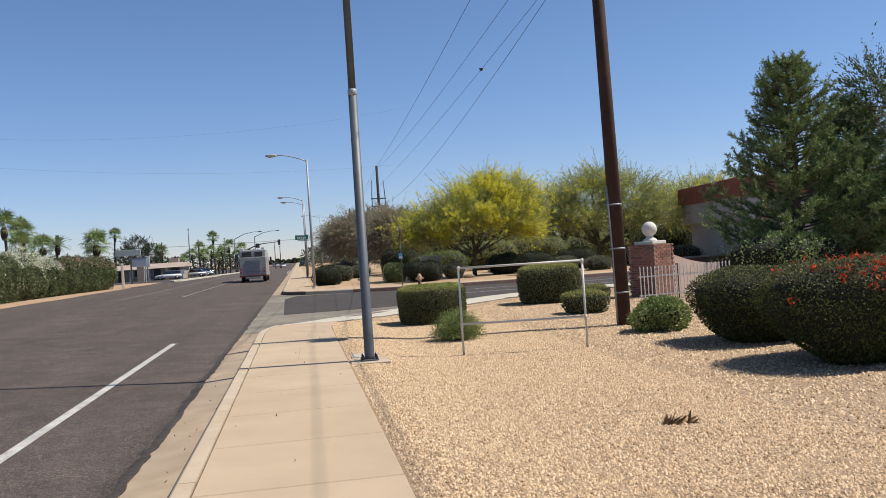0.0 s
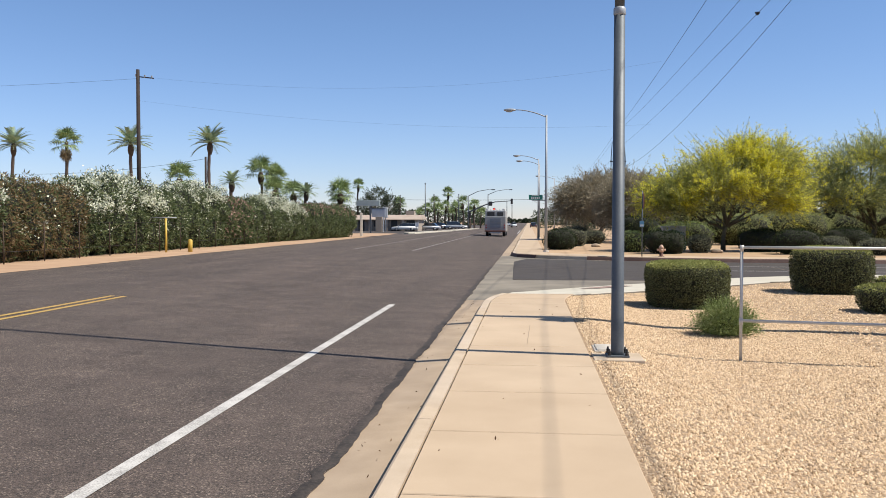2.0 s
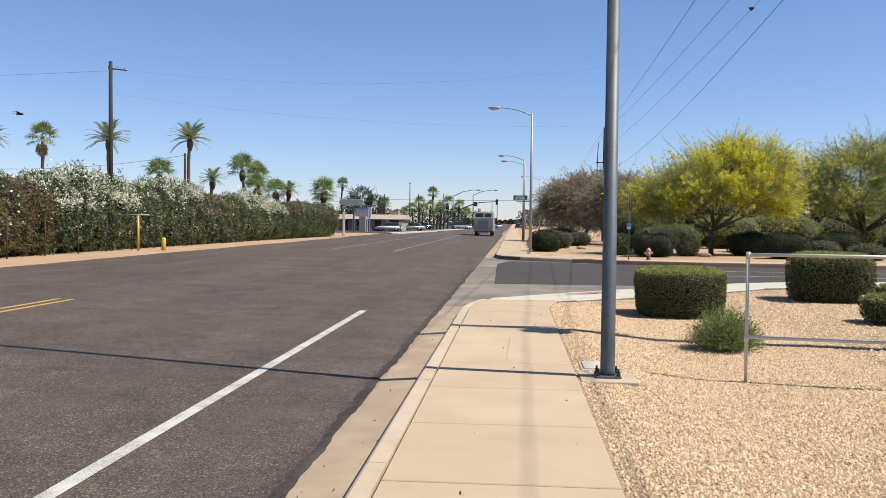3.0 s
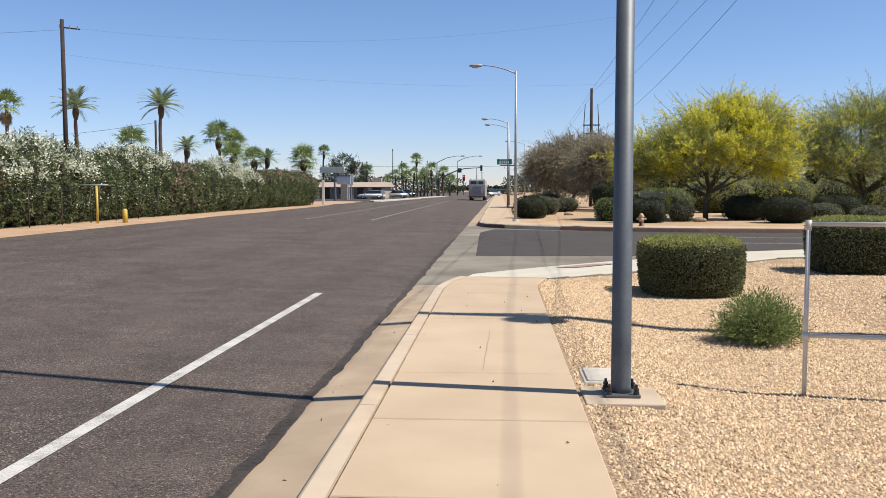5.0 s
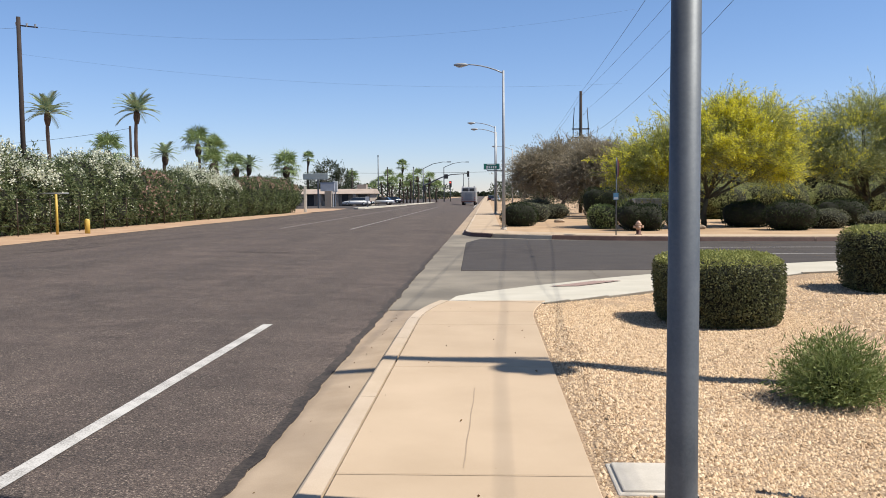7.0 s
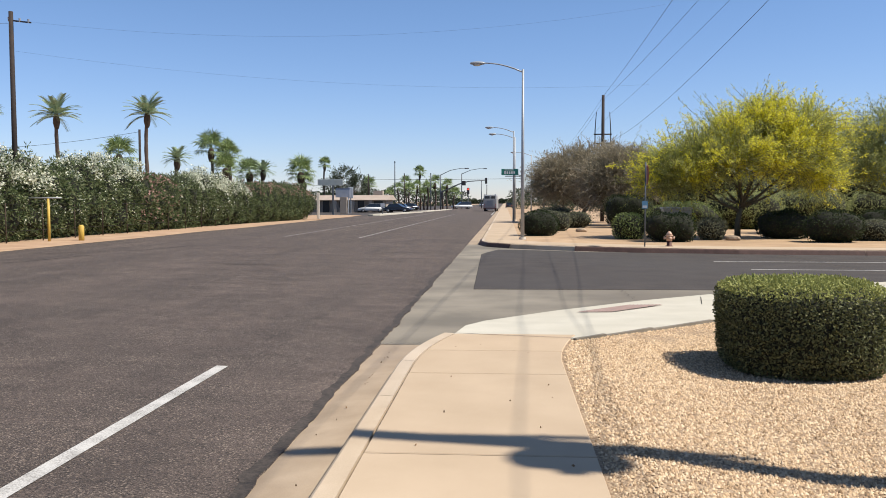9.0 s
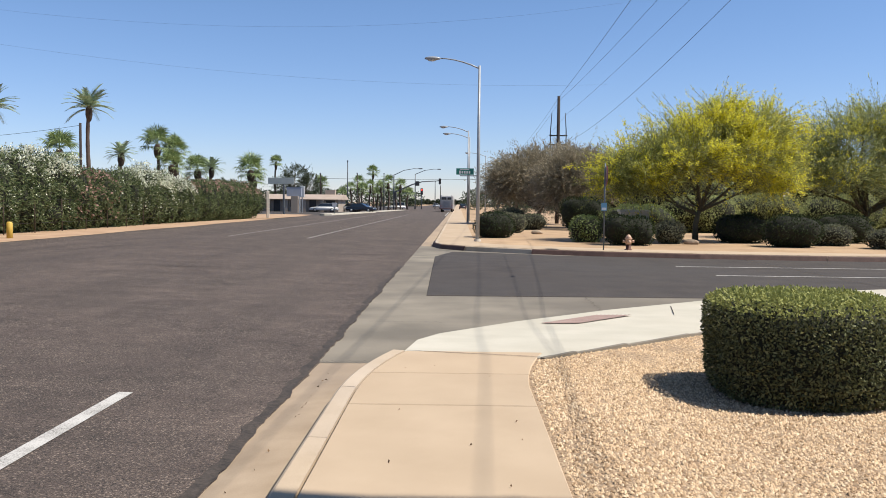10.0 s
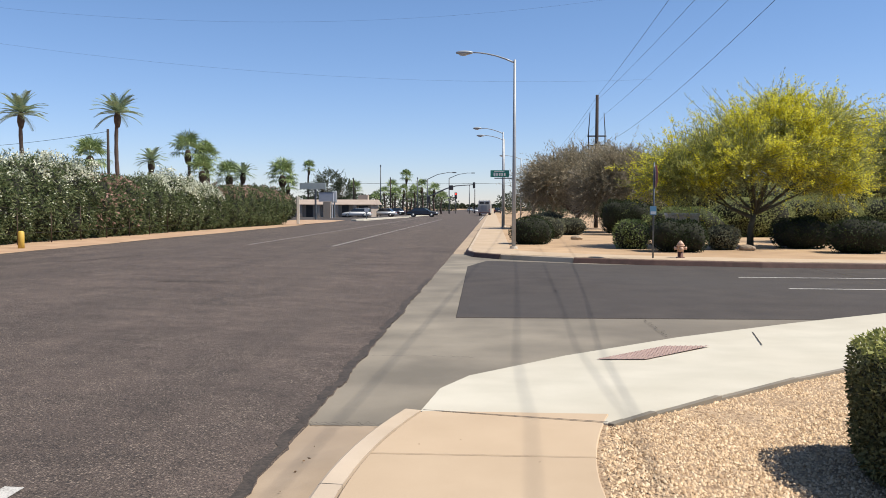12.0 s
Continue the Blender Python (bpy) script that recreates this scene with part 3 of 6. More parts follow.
PROFILE = [(0.0, 0.0), (0.0, KERB), (-0.128, KERB + 0.003), (-0.148, KERB - 0.008), (-0.160, KERB - 0.026), (-0.195, -0.02)]


def kerb_piece(path, parent, profile=PROFILE, mat="kerb"):
    V, F = [], []
    for i, (x, y) in enumerate(path):
        d = Vector(path[min(i + 1, len(path) - 1)]) - Vector(path[max(i - 1, 0)])
        s = Vector((d.y, -d.x)).normalized()
        V += [(x + s.x * u, y + s.y * u, h) for u, h in profile]
    k = len(profile)
    for i in range(len(path) - 1):
        F += [(i * k + j, i * k + j + 1, i * k + k + j + 1, i * k + k + j) for j in range(k - 1)]
    F += [tuple(range(k)), tuple(reversed(range((len(path) - 1) * k, len(path) * k)))]
    return put("kerb_stone", mesh_of("kerb_stone", V, F, mat), parent)


KJ = [-24 + 3.06 * i for i in range(14)] + [18.6, 20.2, 22.05]
for a, b in zip(KJ[:-1], KJ[1:]):
    n = 1 if b < 18.7 else 7
    kerb_piece([(walk_left(y) - 0.004, y) for y in [a + 0.004 + (b - a - 0.008) * i / n for i in range(n + 1)]], kerb)

# the ramp at the corner and the pale path along the side street
FRONT = [(-0.56, 22.05), (-0.47, 23.2), (-0.22, 24.15), (0.9, 25.5), (2.57, 27.05), (4.63, 28.55), (6.6, 29.55), (9.5, 30.2), (14, 30.1), (60, 28.2)]
BACK = [(0.90, 21.72), (1.03, 21.86), (1.3, 22.15), (2.0, 22.85), (3.0, 23.8), (4.6, 25.1), (6.6, 26.9), (9.0, 27.9), (14, 28.1), (60, 26.2)]
FZ = [0.16, 0.10, 0.035, 0.02, 0.02, 0.03, 0.09, 0.15, 0.16, 0.16]
BZ = [0.17, 0.165, 0.16, 0.14, 0.12, 0.11, 0.13, 0.16, 0.16, 0.16]
V, F, k = [], [], 5
for (fx, fy), (bx, by), fz, bz in zip(FRONT, BACK, FZ, BZ):
    for j in range(k):
        u = j / (k - 1)
        V.append((fx + (bx - fx) * u, fy + (by - fy) * u, fz + (bz - fz) * u))
    V.append((bx + 0.0, by - 0.0, -0.1)), V.append((fx, fy, -0.1))
k = 7
for i in range(len(FRONT) - 1):
    F += [(i * k + j, i * k + j + 1, i * k + k + j + 1, i * k + k + j) for j in range(5)]
    F += [(i * k + 6, i * k, i * k + k, i * k + k + 6)]
F.append((0, 6, 5, 4, 3, 2, 1))
ramp = tagged(put("corner_ramp", mesh_of("corner_ramp", V, F, "apron")), "pale new concrete corner ramp and path", "pavement ramp", "", "structure")
# narrow edging behind the ramp
edging = tagged(new("edging"), "grey concrete edging between ramp and gravel", "edging", "", "structure")
for i in range(len(BACK) - 2):
    a, b = Vector(BACK[i]), Vector(BACK[i + 1])
    s = Vector(((b - a).y, -(b - a).x)).normalized() * 0.055
    z = min(BZ[i], BZ[i + 1]) + 0.012
    put("edging_strip", slab_mesh("edging_strip", [tuple(a), tuple(a + s), tuple(b + s), tuple(b)], 0, z, "valley", 0.004), edging)

# tactile field in the ramp
tact = tagged(new("tactile_paving"), "brick-red tactile paving with raised domes in the ramp", "tactile paving", "", "structure")
A, U, W = Vector((1.22, 25.1, 0.046)), Vector((0.98, 1.0, 0.0)), Vector((0.62, -0.06, 0.014))


put("plate", mesh_of("plate", [A + Vector((0, 0, 0.008)), A + W * 0.9 + Vector((0, 0, 0.012)), A + W * 0.9 + U + Vector((0, 0, 0.012)), A + U + Vector((0, 0, 0.008))], [(0, 1, 2, 3)], "tactile"), tact)
bm = bmesh.new()
for i in range(22):
    for j in range(9):
        p = A + U * ((i + 0.5) / 22) + W * 0.9 * ((j + 0.5) / 9) + Vector((0, 0, 0.008 + 0.004 * (j + 0.5) / 9))
        add_cyl(bm, 0.017, 0.010, 0.007, Matrix.Translation(p), 6)
part("domes", bm, "tactile", tact)["kind"] = "stuff"

# gravel yard: falls from the pavement, then lies flat
YX = [0.69, 0.95, 1.3, 1.9, 4, 9, 30, 120]


def yard_z(x, y):
    t = min(1.0, max(0.0, (x - 0.95) / 1.2))
    base = 0.155 + (YARD - 0.155) * t
    z = base + 0.012 * noise.noise((x * 0.8, y * 0.8, 0)) * t
    if x > 0.95 and y > 20:
        lim, bz = np.interp(x, [b[0] for b in BACK], [b[1] for b in BACK]), np.interp(x, [b[0] for b in BACK], BZ)
        u = min(1.0, max(0.0, 1 - (lim - y) / 0.8))
        z += (bz - 0.02 - z) * u * u
    return z


V, F = [], []
YN = 98
for i in range(YN):
    y = -30 + 0.62 * i
    for x in [0.66 + 0.22 * j for j in range(25)] + [7, 9, 12, 20, 40, 120]:
        lim = 21.8 if x < 1.0 else np.interp(x, [b[0] for b in BACK], [b[1] for b in BACK])
        yy = min(y, lim)
        V.append((x, yy, yard_z(x, yy)))
k = 31
F = [(i * k + j, i * k + j + 1, i * k + k + j + 1, i * k + k + j) for i in range(YN - 1) for j in range(k - 1)]
F = [f for f in F if abs(V[f[0]][1] - V[f[3]][1]) > 1e-4 or abs(V[f[1]][1] - V[f[2]][1]) > 1e-4]
tagged(put("gravel_yard", mesh_of("gravel_yard", V, F, "gravel", True)), "tan gravel yard beside the pavement", "gravel", "", "structure")

# corner beyond the side street
FK = [(-1.04, 60), (-1.04, 49), (-1.0, 47.4), (-0.6, 45.8), (0.3, 44.6), (1.3, 43.8), (2.6, 43.0), (5, 42.0), (8, 41.15), (12, 40.7), (60, 38.6)]
kerb_far = tagged(new("kerb_far"), "tan concrete kerb at the far corner of the side street", "kerb", "", "structure")
kerb_piece([(x + 0.24, y) for x, y in [(-1.04, 900), (-1.04, 300), (-1.04, 120), (-1.04, 60)]][::-1], kerb_far)
fk = [(p[0] + (0.24 if i < 3 else 0.15), p[1] + (0 if i < 3 else 0.18)) for i, p in enumerate(FK)]
LOW = [(u, h if i in (0, 5) else h * 0.95) for i, (u, h) in enumerate(PROFILE)]
for a, b in ((0, 3), (3, 6), (6, 9), (9, 10)):
    kerb_piece(list(reversed(fk[a:b + 1])), kerb_far, LOW)
FACE = [(-0.176, KERB - 0.004), (-0.212, KERB - 0.035), (-0.278, -0.02)]
for a, b in ((1, 4), (6, 9), (9, 10)):
    kerb_piece(list(reversed(fk[a:b + 1])), kerb_far, FACE, "kerb_red")
V = [(p[0], p[1]) for p in fk]
corner = [(-0.8, 900)] + V + [(60, 300), (60, 900)]
tagged(put("corner_dirt", slab_mesh("corner_dirt", corner, -0.1, KERB - 0.012, "dirt", 0.001)), "tan dirt verge under the trees", "ground", "", "structure")
WI = [(0.72, 60), (0.72, 49), (0.78, 48.0), (1.1, 47.0), (1.7, 46.3), (2.4, 45.8), (3.4, 45.1), (5.5, 44.1), (8.4, 43.1), (12.3, 42.5), (60, 40.5)]
strip("pavement_far", [(-0.8, 900, KERB)] + [(x, y, KERB) for x, y in V], [(0.72, 900, KERB)] + [(x, y, KERB) for x, y in WI], "concrete", None, "structure", "tan concrete pavement around the far corner", "pavement")

# the far side of the main road
V, F = [], []
YL = [-30 + 4 * i for i in range(32)]
for y in YL:
    e = -17.6 + 0.35 * noise.noise((1, y * 0.11, 0)) + 0.12 * noise.noise((5, y * 0.6, 0))
    V += [(e, y, crown(e) + 0.016), (e - 0.8, y, 0.11 + 0.02 * noise.noise((0, y, 0))), (-22, y, 0.12), (-140, y, 0.12)]
F = [(i * 4 + j, i * 4 + 4 + j, i * 4 + 5 + j, i * 4 + 1 + j) for i in range(len(YL) - 1) for j in range(3)]
tagged(put("shoulder", mesh_of("shoulder", V, F, "dirt_red")), "bare tan dirt shoulder along the hedge", "ground", "", "structure")
tagged(put("dirt_drive", mesh_of("dirt_drive", [(-17.95, 93, 0.126), (-17.6, 106, 0.11), (-18.6, 121, 0.09), (-23.5, 124, 0.09), (-30, 113, 0.126), (-30, 93, 0.126)], [(0, 1, 2, 3, 4, 5)], "dirt_red")), "bare tan dirt drive at the hedge's end", "ground", "", "structure")
tagged(put("lot", mesh_of("lot", [(-17.9, 94, 0.07), (-17.9, 420, 0.07), (-140, 420, 0.07), (-140, 94, 0.07)], [(0, 1, 2, 3)], "asphalt_side")), "grey asphalt lot and side road beyond the hedge", "road", "", "structure")


def crack(name, pts, w, mat, label, seed):
    """A thin dark wandering seam on the road."""
    P = [Vector(p) for p in pts]
    L, R, n = [], [], 60
    for i in range(n + 1):
        u = i / n * (len(P) - 1)
        j = min(len(P) - 2, int(u))
        p = P[j].lerp(P[j + 1], u - j)
        d = (P[j + 1] - P[j]).normalized()
        s = Vector((d.y, -d.x))
        p = p + s * 0.12 * noise.noise((seed, i * 0.35, 0))
        ww = w * (0.5 + abs(noise.noise((seed + 5, i * 0.6, 0))) * 2)
        a, b = p - s * ww, p + s * ww
        L.append((a.x, a.y, crown(a.x) + 0.011)), R.append((b.x, b.y, crown(b.x) + 0.011))
    return strip(name, L, R, mat, None, "structure", label, "road crack")


crack("road_crack_1", [(-16.8, 33), (-13.2, 33.5), (-12.6, 36.5)], 0.06, "seal", "dark sealed crack in the road", 1)
crack("road_crack_2", [(-15.6, 38), (-12.0, 39), (-11.2, 42)], 0.07, "seal", "dark sealed crack in the road", 2)
crack("road_crack_3", [(-7.2, 33.0), (-5.6, 33.6)], 0.05, "seal", "dark sealed crack in the road", 3)
crack("road_crack_4", [(-3.4, 37.2), (-2.3, 38.0)], 0.05, "seal", "dark patch in the road", 4)
crack("road_crack_5", [(-3.2, 40.5), (-2.4, 41.0)], 0.05, "seal", "dark patch in the road", 5)
crack("road_crack_6", [(-1.6, 22.2), (-0.75, 22.22)], 0.006, "seal", "dark joint in the gutter", 8)
crack("road_crack_7", [(-1.55, 25.4), (-0.2, 25.4)], 0.004, "seal", "dark joint in the valley gutter", 9)
crack("road_crack_8", [(2.45, 29.0), (2.48, 27.1)], 0.006, "seal", "dark crack in the valley gutter", 10)
for a, b, z, z2 in (((3.72, 27.5), (3.43, 26.15), 0.040, 0.072), ((-0.54, 22.05), (0.90, 21.74), KERB + 0.004, KERB + 0.008)):
    a, b = Vector(a), Vector(b)
    s = (b - a).orthogonal().normalized() * 0.007
    tagged(put("ramp_joint", mesh_of("ramp_joint", [(*(a - s), z), (*(b - s), z2), (*(b + s), z2), (*(a + s), z)], [(0, 1, 2, 3)], "seal")), "dark open joint in the corner ramp", "joint", "", "structure")

# ---- foliage builders ----


def blob_points(n, rx, ry, h, power=3.5, upright=0.0, lump=0.0, seed=0.0, taper=0.0):
    """Points on a rounded box that stands on z=0, and the way out at each."""
    d = rand_dirs(n)
    a = np.abs(d) / np.array([rx, ry, h / 2])
    q = upright or power
    plan = (a[:, 0] ** power + a[:, 1] ** power) ** (1 / power)
    r = (plan ** q + a[:, 2] ** q) ** (-1 / q)
    p = d * r[:, None]
    u = np.abs(p) / np.array([rx, ry, h / 2])
    side = (plan * r + 1e-9)[:, None] ** (q - power)
    g = np.sign(p) * np.concatenate([u[:, :2] ** (power - 1) * side, u[:, 2:] ** (q - 1)], 1) / np.array([rx, ry, h / 2])
    g /= np.linalg.norm(g, axis=1, keepdims=True) + 1e-9
    if lump:
        k = np.array([noise.noise((q[0] * 1.6 + seed, q[1] * 1.6, q[2] * 1.6)) for q in p])
        p = p * (1 + lump * k)[:, None]
    p[:, 2] += h / 2
    if taper:
        s = 1 - taper * np.clip(1 - p[:, 2] / (h * 0.6), 0, 1)
        p[:, 0] *= s
        p[:, 1] *= s
    return p, g


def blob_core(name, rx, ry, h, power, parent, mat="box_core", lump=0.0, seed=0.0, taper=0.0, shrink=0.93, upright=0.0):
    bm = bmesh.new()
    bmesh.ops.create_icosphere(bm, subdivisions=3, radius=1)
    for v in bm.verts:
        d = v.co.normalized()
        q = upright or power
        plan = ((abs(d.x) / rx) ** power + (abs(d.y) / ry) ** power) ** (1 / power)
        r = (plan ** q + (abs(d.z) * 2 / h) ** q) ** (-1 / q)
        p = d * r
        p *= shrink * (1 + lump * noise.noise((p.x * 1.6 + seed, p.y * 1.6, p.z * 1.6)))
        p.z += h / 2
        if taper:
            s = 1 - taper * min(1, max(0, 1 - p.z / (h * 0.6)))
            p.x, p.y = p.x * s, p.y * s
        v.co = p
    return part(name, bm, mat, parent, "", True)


def bush(name, label, category, x, y, z, rx, ry, h, leaf, n, size, power=2.6, lump=0.25, seed=0.0, taper=0.0, rz=0, width=0.4, extras=(), spread=0.9, group="", shrink=0.93, top=None, upright=0.0):
    """A shrub: a near-black core for the shade among its leaves, a skin of leaves, stems at its foot, and blossoms."""
    ob = thing(name, label, category, x, y, z, rz, group)
    blob_core("shade_core", rx, ry, h, power, ob, "box_core", lump, seed, taper, shrink, upright)
    p, g = blob_points(n, rx, ry, h, power, upright, lump, seed, taper)
    p = p * (1 - 0.10 * rng.random(len(p)) ** 2 + 0.03 * rng.random(len(p)))[:, None]
    ok = p[:, 2] > 0.0
    p, g = p[ok], g[ok]
    # Upward faces take paler leaves: the light on top is put into the colour.
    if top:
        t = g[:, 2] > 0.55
        put("sunlit_top_leaves", quads_mesh("sunlit_top_leaves", leaf_quads(p[t], size, size * width, g[t] * 0.6, spread, g[t]), top), ob)
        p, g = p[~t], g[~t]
    put("foliage", quads_mesh("foliage", leaf_quads(p, size, size * width, g * 0.6, spread, g), leaf), ob)
    for nm, mat, count, sz, zlo in extras:
        q, gg = blob_points(count * 3, rx * 1.02, ry * 1.02, h * 1.01, power, upright, lump, seed, taper)
        patchy = np.array([noise.noise((a * 1.1 + seed, b * 1.1 + y, c * 1.1)) for a, b, c in q])
        keep = (q[:, 2] > zlo * h) & (patchy + 0.25 * rng.random(len(q)) > 0.08)
        q, gg = q[keep][:count], gg[keep][:count]
        if count > 600 and len(q):
            pick = rng.integers(0, max(1, len(q) // 10), count)
            q, gg = q[pick] + rng.normal(0, 0.13 if h > 2 else 0.035, (count, 3)), gg[pick]
        put(nm, quads_mesh(nm, leaf_quads(q, sz, sz * 0.8, gg, 1.2), mat), ob)
    return ob


def crown_tree(name, label, x, y, z, lobes, leaf, twigs, per, twig_len, lw, bark, trunk, limbs, blossom=None, bl_n=0, bl_size=0.12, droop=0.25, gap=0.0, seed=0, rz=0, group="", lift=0.45, sunny=0.0, twig=None):
    """A tree: trunk and limbs as tapered tubes, and a crown of many thin shoots with small leaves in lobes (cx, cy, cz, rx, ry, rz)."""
    ob = thing(name, label, "tree", x, y, z, rz, group)
    th, tr, lean = trunk
    top = Vector((lean[0], lean[1], th))
    runs = [([(0, 0, -0.1), (lean[0] * 0.3 - 0.05, lean[1] * 0.3, th * 0.5), tuple(top)], [tr * 1.25, tr, tr * 0.8])]
    r = random.Random(seed)
    for i in range(limbs):
        L = lobes[i % len(lobes)]
        e = Vector((L[0] + L[3] * r.uniform(-0.7, 0.7), L[1] + L[4] * r.uniform(-0.7, 0.7), L[2] + L[5] * r.uniform(-0.3, 0.7)))
        fork = top.lerp(Vector((0, 0, th * 0.5)), r.uniform(0, 0.4))
        mid = fork.lerp(e, 0.45) + Vector((r.uniform(-0.3, 0.3), r.uniform(-0.3, 0.3), r.uniform(-0.3, 0.2)))
        runs.append(([tuple(fork), tuple(fork.lerp(mid, 0.5) + Vector((r.uniform(-0.1, 0.1), 0, r.uniform(-0.15, 0.1)))), tuple(mid), tuple(e)], [tr * 0.58, tr * 0.45, tr * 0.32, tr * 0.08]))
        for k in range(4):
            q = mid.lerp(e, r.uniform(0.0, 0.8))
            f = q + Vector((r.uniform(-1, 1), r.uniform(-1, 1), r.uniform(-0.1, 0.9))) * L[3] * 0.5
            runs.append(([tuple(q), tuple(q.lerp(f, 0.5) + Vector((0, 0, r.uniform(-0.1, 0.1)))), tuple(f)], [tr * 0.22, tr * 0.13, tr * 0.04]))
    put("trunk", tubes_mesh("trunk", runs, bark, 7), ob)
    vol = np.array([l[3] * l[4] + l[3] * l[5] for l in lobes])
    pick = rng.choice(len(lobes), twigs, p=vol / vol.sum())
    LB = np.array(lobes)[pick]
    d = rand_dirs(twigs)
    rad = rng.uniform(0.2, 1.0, twigs) ** 0.55
    o = LB[:, :3] + d * LB[:, 3:] * rad[:, None]
    if gap:
        nz = np.array([noise.noise((q[0] * 0.9 + seed, q[1] * 0.9, q[2] * 0.9)) for q in o])
        o, d = o[nz > -gap], d[nz > -gap]
    keep = o[:, 2] > 0.9
    o, d = o[keep], d[keep]
    way = d * np.array([1, 1, 0.7]) + np.array([0, 0, lift]) + rng.normal(size=d.shape) * 0.3
    way /= np.linalg.norm(way, axis=1, keepdims=True)
    long = twig_len * rng.gamma(6, 1 / 6, len(o))
    t = np.repeat(np.linspace(0, 1, per)[None], len(o), 0) + rng.uniform(-0.05, 0.05, (len(o), per))
    P = o[:, None] + way[:, None] * (t * long[:, None])[..., None]
    P[..., 2] -= droop * long[:, None] * t ** 2
    stems = np.concatenate([P[:, 0], P[:, per // 2], P[:, -1]], 1).reshape(-1, 3, 3)
    side = np.cross(way, rand_dirs(len(o)))
    side = side / np.linalg.norm(side, axis=1, keepdims=True) * 0.009
    Q = np.concatenate([np.stack([stems[:, k] - side, stems[:, k] + side, stems[:, k + 1] + side * 0.6, stems[:, k + 1] - side * 0.6], 1) for k in (0, 1)])
    put("twig_growth", quads_mesh("twig_growth", Q, twig or bark), ob)
    tip = t.reshape(-1)
    P = P.reshape(-1, 3) + rng.normal(size=(len(o) * per, 3)) * 0.035
    A = np.repeat(way, per, 0)
    put("crown", quads_mesh("crown", leaf_quads(P, lw[0], lw[1], A, 0.7), leaf), ob)
    if blossom:
        nz = np.array([noise.noise((q[0] * 0.8 + 7, q[1] * 0.8, q[2] * 0.8)) for q in P])
        w = np.clip(nz + 0.16 + sunny * P[:, 0], 0.02, None) * (0.25 + np.clip(tip, 0, 1)) * np.clip(P[:, 2] / 3.0, 0.4, 1.3)
        heads = rng.choice(len(P), bl_n // 7, p=w / w.sum())
        idx = np.repeat(heads, 7)
        put("blossoms", quads_mesh("blossoms", leaf_quads(P[idx] + A[idx] * rng.uniform(-0.16, 0.16, (len(idx), 1)) + rng.normal(size=(len(idx), 3)) * 0.045, bl_size, bl_size * 0.75, None, 1.0), blossom), ob)
    return ob


def frond_mesh(name, length, leaflets, mat, droop):
    """A feather frond along +x, arching down."""
    Q = []
    pts = [Vector((length * u, 0, length * (0.30 * u - droop * u * u))) for u in np.linspace(0, 1, 9)]
    for a, b in zip(pts[:-1], pts[1:]):
        s = Vector((0, 0.018, 0))
        Q.append([a - s, a + s, b + s * 0.7, b - s * 0.7])
    for i in range(leaflets):
        u = 0.12 + 0.86 * i / (leaflets - 1)
        k = u * 8
        j = min(7, int(k))
        p = pts[j].lerp(pts[j + 1], k - j)
        ll = length * 0.24 * (1 - 0.75 * abs(u - 0.45))
        for s in (-1, 1):
            e = p + Vector((ll * 0.55, s * ll * 0.8, -ll * 0.25))
            w = Vector((0.017, 0, 0))
            Q.append([p - w, p + w, e + w * 0.3, e - w * 0.3])
    return quads_mesh(name, np.array([[tuple(v) for v in q] for q in Q]), mat)


def fan_mesh(name, stalk, blade, mat):
    """A fan leaf on a stalk along +x, with split fingers."""
    Q = [[(0, -0.02, 0), (0, 0.02, 0), (stalk, 0.015, stalk * 0.1), (stalk, -0.015, stalk * 0.1)]]
    for i in range(23):
        a = radians(-120 + 240 * i / 22)
        d, s = Vector((math.cos(a), math.sin(a), 0)), Vector((-math.sin(a), math.cos(a), 0))
        c = Vector((stalk, 0, stalk * 0.1))
        e = c + d * blade * (1 - 0.14 * (i % 2)) + Vector((0, 0, -(0.10 + 0.16 * (i % 3)) * blade))
        m = c + d * blade * 0.6
        Q.append([tuple(c), tuple(m - s * blade * 0.042), tuple(e), tuple(m + s * blade * 0.042)])
    return quads_mesh(name, np.array(Q), mat)


FROND = frond_mesh("frond", 2.3, 60, "frond", 0.62)
FAN = fan_mesh("fan_leaf", 0.9, 1.0, "fan")
FAN_DRY = fan_mesh("dry_leaf", 0.7, 0.9, "frond_dry")


